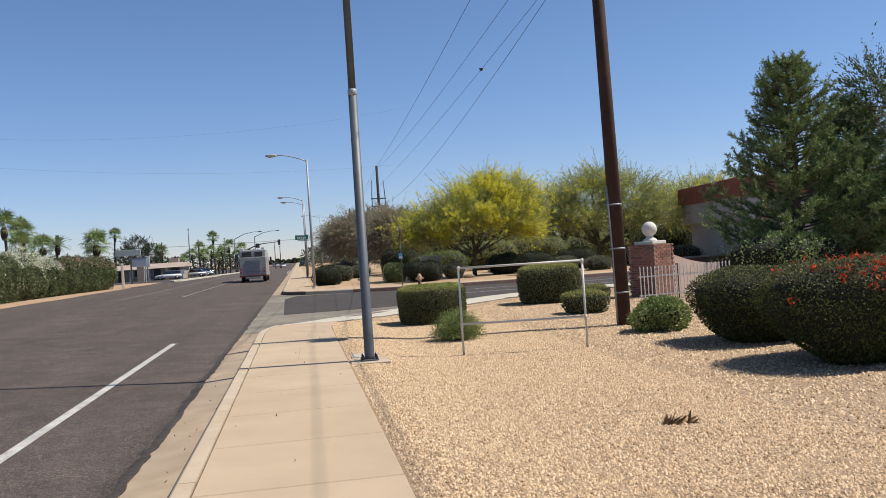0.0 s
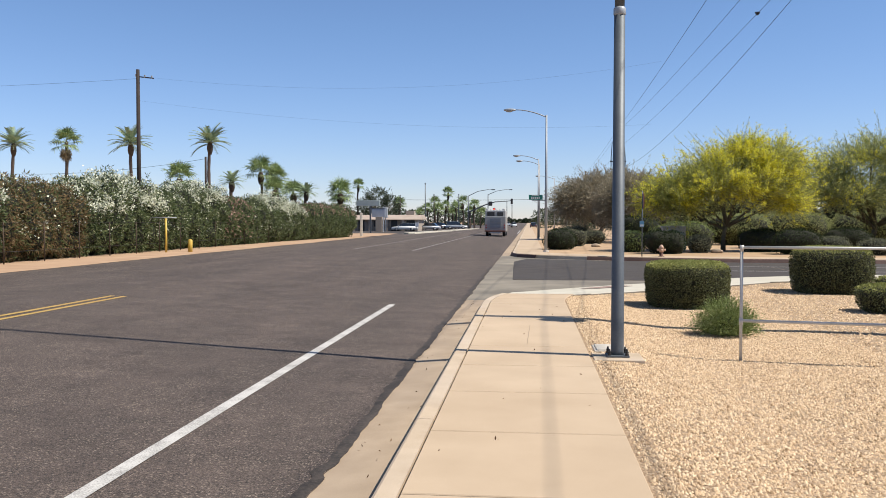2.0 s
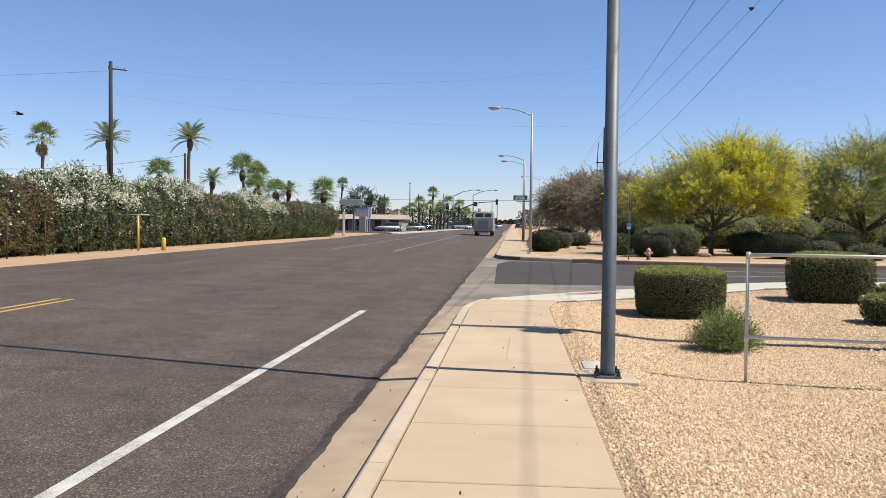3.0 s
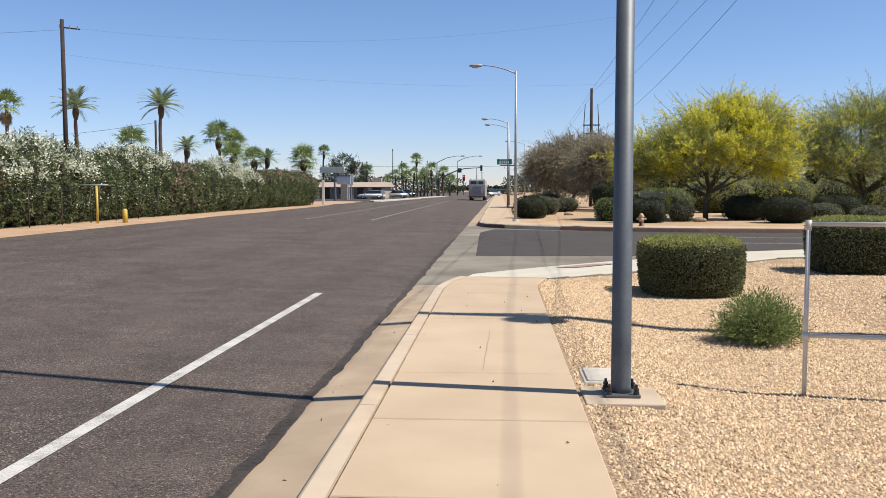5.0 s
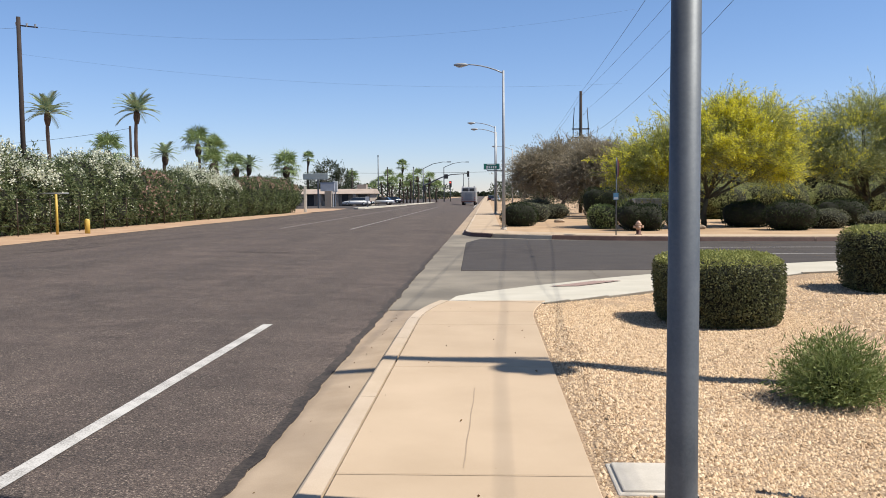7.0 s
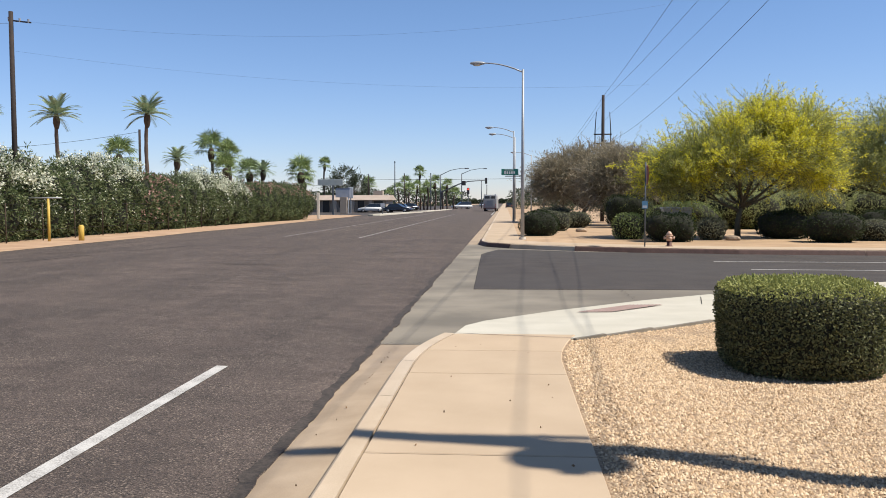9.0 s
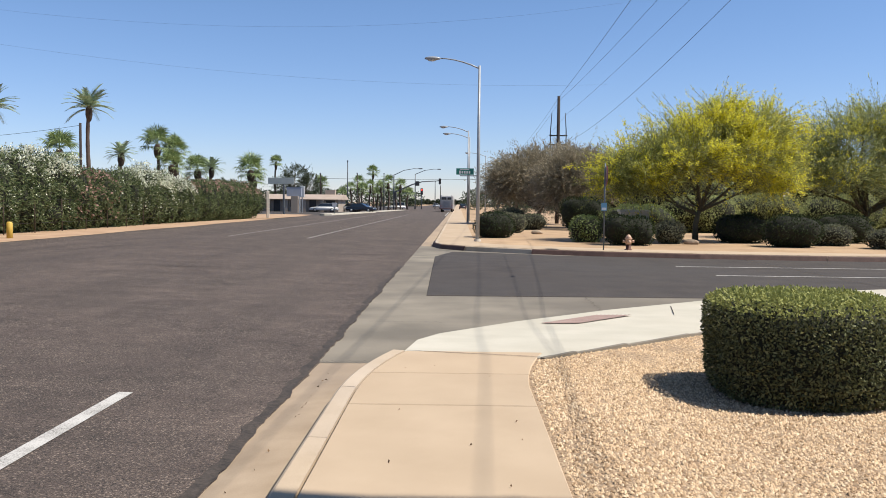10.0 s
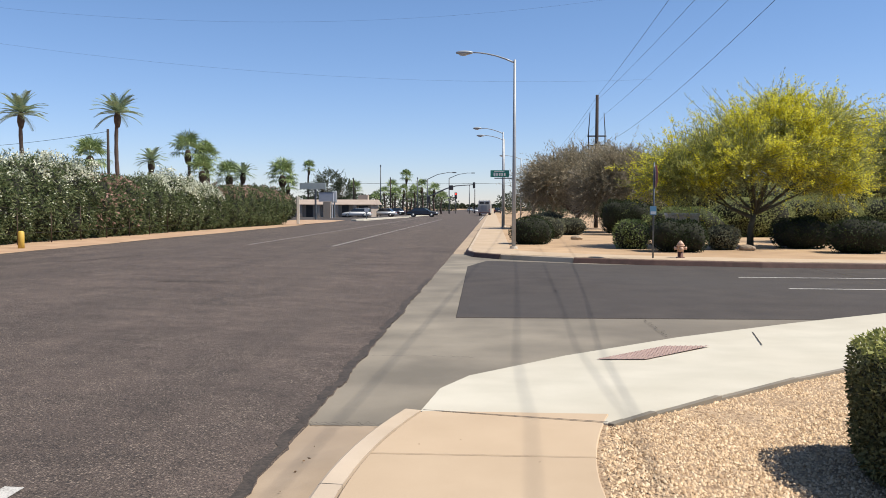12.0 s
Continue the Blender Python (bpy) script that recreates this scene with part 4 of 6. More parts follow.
def palm(name, label, x, y, z, height, kind_, scale=1.0, leaves=34, trunk_r=0.22, group="palms beyond the hedge", seed=0):
    """height: to the crown's middle."""
    ob = thing(name, label, "palm tree", x, y, z, 0, group)
    r = random.Random(seed)
    n = 14
    pts = [(0.12 * math.sin(i * 0.4 + seed), 0, height * i / n - 0.2 * (i == 0)) for i in range(n + 1)]
    put("trunk", tubes_mesh("trunk", [(pts, [trunk_r * (1.15 if i % 2 else 1.0) * (1 - 0.25 * i / n) for i in range(n + 1)])], "palm_trunk", 9), ob)
    if kind_ == "date":
        b = [(0.12 * math.sin(14 * 0.4 + seed), 0, height - 1.5 + 0.3 * i) for i in range(6)]
        put("crownshaft", tubes_mesh("crownshaft", [(b, [trunk_r * k for k in (0.85, 1.3, 1.6, 1.55, 1.3, 0.8)])], "palm_boot", 10), ob)
    for i in range(leaves):
        a = i * 137.5 + r.uniform(-12, 12)
        u = i / leaves
        if kind_ == "date":
            e = 70 - 82 * u + r.uniform(-9, 9)
        else:
            e = 84 - 112 * u + r.uniform(-12, 12)
        me = FROND if kind_ == "date" else FAN
        m = pose(0.12 * math.sin(14 * 0.4 + seed), 0, height - 0.1 - 0.25 * u, 0, -e, a) @ Matrix.Scale(scale * r.uniform(0.85, 1.1), 4)
        put("frond" if kind_ == "date" else "fan_leaf", me, ob, m)
    if kind_ == "fan" and height > 5:
        b = [(0.12 * math.sin(14 * 0.4 + seed), 0, height - 1.7 + 0.34 * i) for i in range(6)]
        put("old_frond_collar", tubes_mesh("old_frond_collar", [(b, [trunk_r * k * scale for k in (0.8, 1.25, 1.5, 1.5, 1.3, 0.7)])], "palm_boot", 9), ob, None, "dark rough old leaf bases")
    if kind_ == "fan_skirt":
        for i in range(16):
            put("dry_leaf", FAN_DRY, ob, pose(0, 0, height - 0.5 - 0.05 * i, 0, 48 + r.uniform(0, 28), i * 141 + 20) @ Matrix.Scale(scale * 0.72, 4), "dry hanging palm leaf")
    return ob


# ---- street furniture near the camera ----
post = thing("steel_pole", "tall grey steel pole bolted to a concrete footing", "utility pole", 1.003, 13.17, 0.0)
part("footing", box_bm(0.60, 0.56, 0.34, Matrix.Translation((0.0, -0.02, -0.002)), 0.012), "kerb", post, "pale concrete footing")
part("base_plate", box_bm(0.27, 0.27, 0.022, Matrix.Translation((0, 0, 0.181)), 0.004), "steel_old", post)
for sx in (-1, 1):
    for sy in (-1, 1):
        b = cyl_bm(0.011, 0.011, 0.085, Matrix.Translation((0.105 * sx, 0.105 * sy, 0.185)), 8)
        add_cyl(b, 0.024, 0.024, 0.024, Matrix.Translation((0.105 * sx, 0.105 * sy, 0.192)), 6)
        add_cyl(b, 0.022, 0.022, 0.018, Matrix.Translation((0.105 * sx, 0.105 * sy, 0.223)), 6)
        part("anchor_bolt", b, "bolt", post, "dark anchor bolt with nuts")
put("shaft", tubes_mesh("shaft", [([(0, 0, 0.19), (0, 0, 0.24), (0, 0, 4.36)], [0.086, 0.079, 0.066])], "steel_old", 20), post)
put("upper_shaft", tubes_mesh("upper_shaft", [([(0, 0, 4.36), (0, 0, 9), (0, 0, 13.6), (0, 0, 13.64)], [0.059, 0.055, 0.048, 0.02])], "steel_old", 18), post)
put("joint_ring", tubes_mesh("joint_ring", [([(0, 0, 4.31), (0, 0, 4.32), (0, 0, 4.39), (0, 0, 4.41)], [0.067, 0.074, 0.074, 0.06])], "steel", 20), post, None, "bright joint ring")

mbox = thing("meter_box", "pale concrete meter box lid set in gravel", "meter box", 0.98, 13.86, 0.0)
part("frame", box_bm(0.44, 0.54, 0.3, Matrix.Translation((0, 0, 0.015)), 0.012), "plastic_box", mbox)
part("lid", box_bm(0.38, 0.48, 0.03, Matrix.Translation((0, 0, 0.166)), 0.01), "plastic_box", mbox)
part("lift_slot", box_bm(0.07, 0.018, 0.004, Matrix.Translation((0.1, -0.12, 0.183))), "bolt", mbox)

# pipe frame in the gravel
pf = thing("pipe_frame", "white plastic pipe frame standing in gravel", "pipe frame", 2.6, 13.7, 0.04, math.degrees(math.atan2(-0.36, 2.02)))
for nm, pts in (("upright", [(0, 0, -0.1), (0, 0, 1.44)]), ("upright", [(2.05, 0, -0.1), (2.05, 0, 1.44)]), ("top_rail", [(-0.02, 0, 1.45), (2.07, 0, 1.45)]), ("lower_rail", [(0, 0, 0.52), (2.05, 0, 0.52)])):
    put(nm, tubes_mesh(nm, [(pts, [0.019, 0.019])], "pvc", 10), pf)
for px, pz in ((0, 1.45), (2.05, 1.45), (0, 0.52), (2.05, 0.52)):
    put("fitting", tubes_mesh("fitting", [([(px, 0, pz - 0.05), (px, 0, pz + 0.03)], [0.026, 0.026])], "pvc", 10), pf)

# wooden power pole with its conduit and hardware
wp = thing("power_pole", "dark creosoted wooden power pole in gravel", "power pole", 6.49, 16.38, 0.0)
put("pole", tubes_mesh("pole", [([(0, 0, -0.3), (-0.08, 0, 5), (-0.16, 0, 11.0)], [0.15, 0.13, 0.105])], "wood", 16), wp)
put("conduit", tubes_mesh("conduit", [([(-0.155, -0.04, 0.0), (-0.165, -0.04, 1.6), (-0.20, -0.02, 2.9)], [0.02, 0.02, 0.02])], "steel", 8), wp, None, "grey conduit strapped to the pole")
for i in range(3):
    put("strap", tubes_mesh("strap", [([(-0.02 - 0.016 * i, 0, 0.7 + 0.9 * i), (-0.02 - 0.016 * i, 0, 0.73 + 0.9 * i)], [0.152, 0.152])], "steel", 14), wp)
tr = put("transformer", tubes_mesh("transformer", [([(0.05, -0.34, 8.42), (0.05, -0.34, 8.48), (0.05, -0.34, 9.0), (0.05, -0.34, 9.08)], [0.15, 0.23, 0.23, 0.1])], "steel", 14), wp, None, "grey can transformer")
part("crossarm", box_bm(0.1, 0.09, 0.11, Matrix.Translation((0.45, 0, 8.75)) @ Matrix.Diagonal((19, 1, 1, 1)), 0.0), "wood", wp)
part("bracket", box_bm(0.12, 0.62, 0.1, Matrix.Translation((-0.12, -0.30, 8.5))), "wood", wp)
part("upper_crossarm", box_bm(1.9, 0.09, 0.11, Matrix.Translation((0.45, 0, 10.4)), 0.0), "wood", wp)
for cx, cz in ((0.6, 8.8), (1.3, 8.8), (-0.16, 11.0), (1.2, 10.45)):
    part("insulator", cyl_bm(0.04, 0.06, 0.14, Matrix.Translation((cx, 0, cz)), 8), "steel_old", wp)

far_pole = thing("power_pole", "tall brown wooden power pole with bracket", "power pole", 8.25, 83.3, 0.1)
put("pole", tubes_mesh("pole", [([(0, 0, -0.3), (0, 0, 5), (0, 0, 10.6)], [0.17, 0.15, 0.12])], "pole_far", 10), far_pole)
for cz in (7.35, 6.6):
    part("bracket", box_bm(1.5, 0.08, 0.1, Matrix.Translation((0, 0, cz))), "pole_far", far_pole)
for cx in (-0.65, 0.65):
    put("riser", tubes_mesh("riser", [([(cx, 0, 5.6), (cx, 0, 7.7), (cx * 0.85, 0, 9.2)], [0.045, 0.045, 0.03])], "cable", 6), far_pole)
far_pole2 = thing("power_pole", "distant brown wooden power pole", "power pole", 9.6, 150, 0.1)
put("pole", tubes_mesh("pole", [([(0, 0, -0.3), (0, 0, 10.4)], [0.17, 0.12])], "pole_far", 10), far_pole2)

wire_n = 0


def wire(label, a, b, sag, r=0.011):
    n = 24
    a, b = Vector(a), Vector(b)
    pts = [tuple(a.lerp(b, i / n) - Vector((0, 0, 4 * sag * (i / n) * (1 - i / n)))) for i in range(n + 1)]
    return tagged(put("overhead_wire", tubes_mesh("overhead_wire", [(pts, [r] * (n + 1))], "cable", 5)), label, "overhead wire", "overhead wires")


def run(a, b, sag, r=0.011):
    """A wire from beyond the near pole over it to the far pole and on to the next."""
    a, b = Vector(a), Vector(b)
    wire("black overhead wire between the power poles", a, b, sag, r)
    wire("black overhead wire beyond the far power pole", b, (9.6 + b.x - 8.25, 150, b.z - 0.3), sag, r)
    wire("black overhead wire behind the near power pole", (a.x - 1.8, a.y - 60, a.z), a, sag, r)


run((6.33, 16.38, 11.1), (8.25, 83.3, 10.6), 0.35, 0.010)
run((7.5, 16.38, 10.55), (8.45, 83.3, 10.5), 0.5, 0.008)
run((7.25, 16.38, 9.15), (8.9, 83.3, 9.2), 0.35, 0.007)
run((6.92, 16.38, 8.9), (9.0, 83.3, 6.9), 0.9, 0.008)

# dark splice on one of the wires
splice = thing("wire_splice", "small dark splice hanging on an overhead wire", "wire splice", 7.65, 32.6, 8.9)
bm = bmesh.new()
bmesh.ops.create_icosphere(bm, subdivisions=2, radius=1, matrix=Matrix.Diagonal((0.05, 0.13, 0.06, 1)))
part("sleeve", bm, "cable", splice, "", True)
part("clamp", box_bm(0.16, 0.04, 0.05, Matrix.Translation((0, 0.02, 0.03))), "cable", splice)

left_pole = thing("power_pole", "dark wooden power pole behind the hedge", "power pole", -21.6, 47.6, 0.1)
put("pole", tubes_mesh("pole", [([(0, 0, -0.3), (0, 0, 10.1)], [0.13, 0.095])], "pole_far", 10), left_pole)
part("crossarm", box_bm(1.0, 0.05, 0.06, Matrix.Translation((0.42, 0, 9.66)) @ Matrix.Rotation(radians(7), 4, "Y")), "pole_far", left_pole)
for cx in (-0.1, 0.4, 0.8):
    part("insulator", cyl_bm(0.035, 0.05, 0.16, Matrix.Translation((cx, 0, 9.68 - 0.12 * cx)), 8), "steel", left_pole)
wire("thin wire crossing the road high up", (-20.9, 47.6, 9.75), (7.3, 51, 10.75), 1.0, 0.0025)
wire("thin wire crossing the road", (-21.6, 47.6, 8.5), (7.3, 55, 7.7), 0.7, 0.0025)
wire("thin wire leaving the pole behind the hedge", (-21.6, 47.6, 9.7), (-70, 40, 9.3), 0.8, 0.006)
small_pole = thing("power_pole", "short brown wooden pole among palms", "power pole", -32.9, 86, 0.1)
put("pole", tubes_mesh("pole", [([(0, 0, -0.3), (0, 0, 8.3)], [0.14, 0.11])], "pole_far", 8), small_pole)
wire("thin wire sagging behind the hedge", (-32.9, 86, 8.2), (-62, 92, 7.3), 0.7, 0.016)


def street_lamp(x, y, h, arm, label, sign=False, reach=-1):
    ob = thing("street_lamp", label, "street lamp", x, y, 0.16, 0, "street lamps")
    part("base", cyl_bm(0.16, 0.14, 0.1, None, 12), "plastic_box", ob)
    put("shaft", tubes_mesh("shaft", [([(0, 0, 0), (0, 0, h)], [0.085, 0.05])], "steel", 12), ob)
    pts = [(reach * arm * u, 0, h - 0.12 + 0.42 * (1 - (1 - u) ** 2)) for u in (0, 0.2, 0.4, 0.6, 0.8, 1.0)]
    put("arm", tubes_mesh("arm", [(pts, [0.035, 0.033, 0.03, 0.028, 0.027, 0.026])], "steel", 8), ob)
    bm = bmesh.new()
    bmesh.ops.create_icosphere(bm, subdivisions=2, radius=1, matrix=Matrix.Translation((reach * (arm + 0.22), 0, h + 0.29)) @ Matrix.Diagonal((0.36, 0.14, 0.085, 1)))
    head = part("lamp_head", bm, "steel", ob, "grey cobra lamp head", True)
    bm = bmesh.new()
    bmesh.ops.create_icosphere(bm, subdivisions=2, radius=1, matrix=Matrix.Translation((reach * (arm + 0.26), 0, h + 0.25)) @ Matrix.Diagonal((0.2, 0.11, 0.09, 1)))
    part("lens", bm, "lens", head, "", True)
    return ob


lamp = street_lamp(0.85, 48.7, 7.4, 1.75, "grey street lamp with curved arm and street sign")
part("sign_bracket", box_bm(0.75, 0.03, 0.04, Matrix.Translation((-0.4, 0, 2.78))), "steel_old", lamp)
sg = part("street_sign", box_bm(0.74, 0.025, 0.27, Matrix.Translation((-0.56, 0, 2.96)), 0.006), "green_sign", lamp, "green street sign with white marks")
for i, (w, h) in enumerate(((0.09, 0.13), (0.08, 0.11), (0.08, 0.11), (0.08, 0.11), (0.08, 0.11))):
    part("sign_mark", box_bm(w * 0.8, 0.006, h, Matrix.Translation((-0.77 + 0.1 * i, -0.016, 2.93))), "white", sg)
part("sign_mark", box_bm(0.4, 0.006, 0.03, Matrix.Translation((-0.58, -0.016, 3.05))), "white", sg)
street_lamp(0.78, 80, 7.35, 1.75, "grey street lamp beyond the side street")
street_lamp(0.95, 86, 7.3, 1.75, "grey street lamp beyond the side street")
street_lamp(3.2, 112, 7.2, 1.9, "grey street lamp half hidden by a tree")

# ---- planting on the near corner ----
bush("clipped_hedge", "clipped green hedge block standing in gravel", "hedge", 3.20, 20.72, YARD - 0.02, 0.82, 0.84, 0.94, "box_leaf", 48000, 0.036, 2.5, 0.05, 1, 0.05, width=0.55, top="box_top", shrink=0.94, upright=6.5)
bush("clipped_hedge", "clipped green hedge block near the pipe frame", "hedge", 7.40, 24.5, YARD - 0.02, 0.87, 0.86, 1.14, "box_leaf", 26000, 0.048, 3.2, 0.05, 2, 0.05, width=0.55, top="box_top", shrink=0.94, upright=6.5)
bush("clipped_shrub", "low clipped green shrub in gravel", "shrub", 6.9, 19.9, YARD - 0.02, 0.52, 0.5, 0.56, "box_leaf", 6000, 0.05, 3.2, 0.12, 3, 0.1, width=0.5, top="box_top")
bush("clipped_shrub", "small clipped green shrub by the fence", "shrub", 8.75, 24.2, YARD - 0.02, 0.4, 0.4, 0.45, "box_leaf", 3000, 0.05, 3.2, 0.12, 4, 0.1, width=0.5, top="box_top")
bush("leafy_shrub", "loose bright green shrub at the pole's foot", "shrub", 6.58, 14.85, YARD - 0.02, 0.62, 0.5, 0.56, "tuft", 6400, 0.08, 2.2, 0.5, 5, 0.2, width=0.4, shrink=0.72, spread=1.2)
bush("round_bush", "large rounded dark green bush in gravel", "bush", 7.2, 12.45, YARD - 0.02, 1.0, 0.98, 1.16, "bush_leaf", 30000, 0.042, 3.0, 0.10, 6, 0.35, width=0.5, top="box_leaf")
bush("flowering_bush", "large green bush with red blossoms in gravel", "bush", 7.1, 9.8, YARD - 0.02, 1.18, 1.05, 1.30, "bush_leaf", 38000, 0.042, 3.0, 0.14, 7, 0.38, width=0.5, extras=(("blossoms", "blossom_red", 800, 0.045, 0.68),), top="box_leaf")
bush("flowering_bush", "green bush with red blossoms in gravel", "bush", 9.4, 8.6, YARD - 0.02, 1.25, 1.1, 1.45, "box_leaf", 12000, 0.065, 3.0, 0.12, 8, 0.35, width=0.5, extras=(("blossoms", "blossom_red", 260, 0.09, 0.6),))
# feathery tuft
tuft = thing("feathery_shrub", "small feathery bright green shrub in gravel", "shrub", 2.98, 16.2, YARD)
n = 4200
d = rand_dirs(n)
d[:, 2] = np.abs(d[:, 2]) * 0.9 + 0.12
root = np.stack([rng.normal(0, 0.06, n), rng.normal(0, 0.06, n), np.zeros(n)], 1)
tip = root + d / np.linalg.norm(d, axis=1, keepdims=True) * np.array([0.50, 0.46, 0.60]) * rng.uniform(0.72, 1.0, (n, 1))
f = rng.uniform(0.35, 1.0, (n, 1))
pos = root + (tip - root) * f
put("foliage", quads_mesh("foliage", np.concatenate([leaf_quads(pos, 0.07, 0.010, (tip - root) * 2, 0.7), leaf_quads(tip + rng.normal(0, 0.03, (n, 3)), 0.06, 0.010, (tip - root) * 2, 0.9), leaf_quads(root + (tip - root) * rng.uniform(0.2, 0.8, (n, 1)), 0.09, 0.0075, (tip - root) * 2, 0.7)]), "tuft"), tuft)
blob_core("shade_core", 0.2, 0.2, 0.30, 2.2, tuft, "box_core", 0.2, 3)
# dead clump on the gravel
dead = thing("dead_plant", "small dry brown dead plant on gravel", "dead plant", 3.32, 7.35, YARD)
root = np.stack([rng.uniform(-0.12, 0.16, 60), rng.normal(0, 0.03, 60), np.zeros(60)], 1)
put("leaves", quads_mesh("leaves", leaf_quads(root, 0.13, 0.03, np.array([[0.7, 0, 0.45]]).repeat(60, 0), 0.7), "dead"), dead)

# ---- brick pillar, fence and wall ----
PX, PY, PR = 10.45, 23.9, 30
pillar = thing("brick_pillar", "red brick gate pillar with white ball cap", "pillar", PX, PY, 0.0, PR)
S = 0.94
part("core", box_bm(S - 0.02, S - 0.02, 1.56, Matrix.Translation((0, 0, 0.8))), "mortar", pillar, "grey mortar core")
BRICK = bpy.data.meshes.new("brick")
add_b = box_bm(0.195, 0.10, 0.058, None, 0.004)
add_b.to_mesh(BRICK)
add_b.free()
BRICK.materials.append(M["brick"])
for c in range(23):
    z = 0.06 + c * 0.068
    for side in range(4):
        for i in range(4):
            off = -0.342 + 0.2045 * i + (0.06 if c % 2 else -0.05)
            put("brick", BRICK, pillar, Matrix.Rotation(side * math.pi / 2, 4, "Z") @ pose(off, -S / 2 + 0.048 + 0.004 * math.sin(c * 3.1 + i * 2), z))
part("cap_slab", box_bm(S * 0.72, S * 0.72, 0.10, Matrix.Translation((0, 0, 1.64)), 0.02), "white_stone", pillar)
put("ball_stem", tubes_mesh("ball_stem", [([(0, 0, 1.68), (0, 0, 1.74), (0, 0, 1.8), (0, 0, 1.86)], [0.24, 0.2, 0.1, 0.11])], "white_stone", 16), pillar)
bm = bmesh.new()
bmesh.ops.create_uvsphere(bm, u_segments=24, v_segments=14, radius=0.225, matrix=Matrix.Translation((0, 0, 2.05)))
part("ball", bm, "white_stone", pillar, "white stone ball", True)

fence = thing("picket_fence", "white metal picket fence beside a brick pillar", "fence", 9.25, 22.0, 0.0, 7)
PICKET = bpy.data.meshes.new("picket")
b = box_bm(0.024, 0.016, 0.88, Matrix.Translation((0, 0, 0.50)))
bmesh.ops.create_cone(b, cap_ends=True, segments=4, radius1=0.024, radius2=0.0, depth=0.07, matrix=Matrix.Translation((0, 0, 0.975)) @ Matrix.Rotation(radians(45), 4, "Z"))
b.to_mesh(PICKET)
b.free()
PICKET.materials.append(M["pvc"])
for i in range(26):
    put("picket", PICKET, fence, pose(0.02 + 0.115 * i, 0, 0))
for z in (0.2, 0.72):
    part("rail", box_bm(3.0, 0.03, 0.04, Matrix.Translation((1.48, 0.026, z))), "pvc", fence)
for px in (1.22, 2.95):
    part("post", box_bm(0.05, 0.05, 1.05, Matrix.Translation((px, 0.055, 0.5))), "bolt", fence, "dark fence post")
part("kerb", box_bm(4.2, 0.16, 0.12, Matrix.Translation((1.9, 0.1, 0.0)), 0.015), "gutter", fence, "low concrete kerb")
V, F = [], []
for i in range(13):
    u = i / 12
    x, y = 10.9 + 2.6 * u, 24.3 + 1.2 * u
    h = 0.85 + 0.62 * (1 - u) ** 2
    V += [(x, y, 0), (x, y, h), (x - 0.07, y + 0.18, h), (x - 0.07, y + 0.18, 0)]
F = [(i * 4 + j, i * 4 + 4 + j, i * 4 + 5 + j, i * 4 + 1 + j) for i in range(12) for j in range(3)] + [(0, 1, 2, 3), (51, 50, 49, 48)]
tagged(put("wing_wall", mesh_of("wing_wall", V, F, "pink_wall")), "pale pink stucco wing wall curving down", "wall")
low_wall = thing("low_wall", "low brown block wall with cap", "wall", 17.5, 27.5, 0.05, 6)
part("wall", box_bm(9, 0.2, 0.95, Matrix.Translation((0, 0, 0.47))), "brick", low_wall)
part("cap", box_bm(9.1, 0.28, 0.06, Matrix.Translation((0, 0, 0.98)), 0.01), "mortar", low_wall)

# house behind the pine
house = thing("house", "grey stucco house with dark red fascia roof", "house", 31.6, 48.8, -0.35, -6)
part("wall", box_bm(11, 9, 3.0, Matrix.Translation((0, 0, 1.5))), "house_grey", house)
part("upper_wall", box_bm(11.8, 9.8, 1.35, Matrix.Translation((0, 0, 3.55))), "house_grey", house)
part("roof", box_bm(12.2, 10.2, 1.1, Matrix.Translation((0, 0, 4.75)), 0.05), "house_red", house, "dark red fascia roof")
for px in (-3.4, 0.2, 3.4):
    w = part("window", box_bm(1.6, 0.12, 1.3, Matrix.Translation((px, -4.5, 1.7))), "dark", house)
    part("frame", box_bm(1.75, 0.06, 0.08, Matrix.Translation((px, -4.56, 1.02))), "white", w)

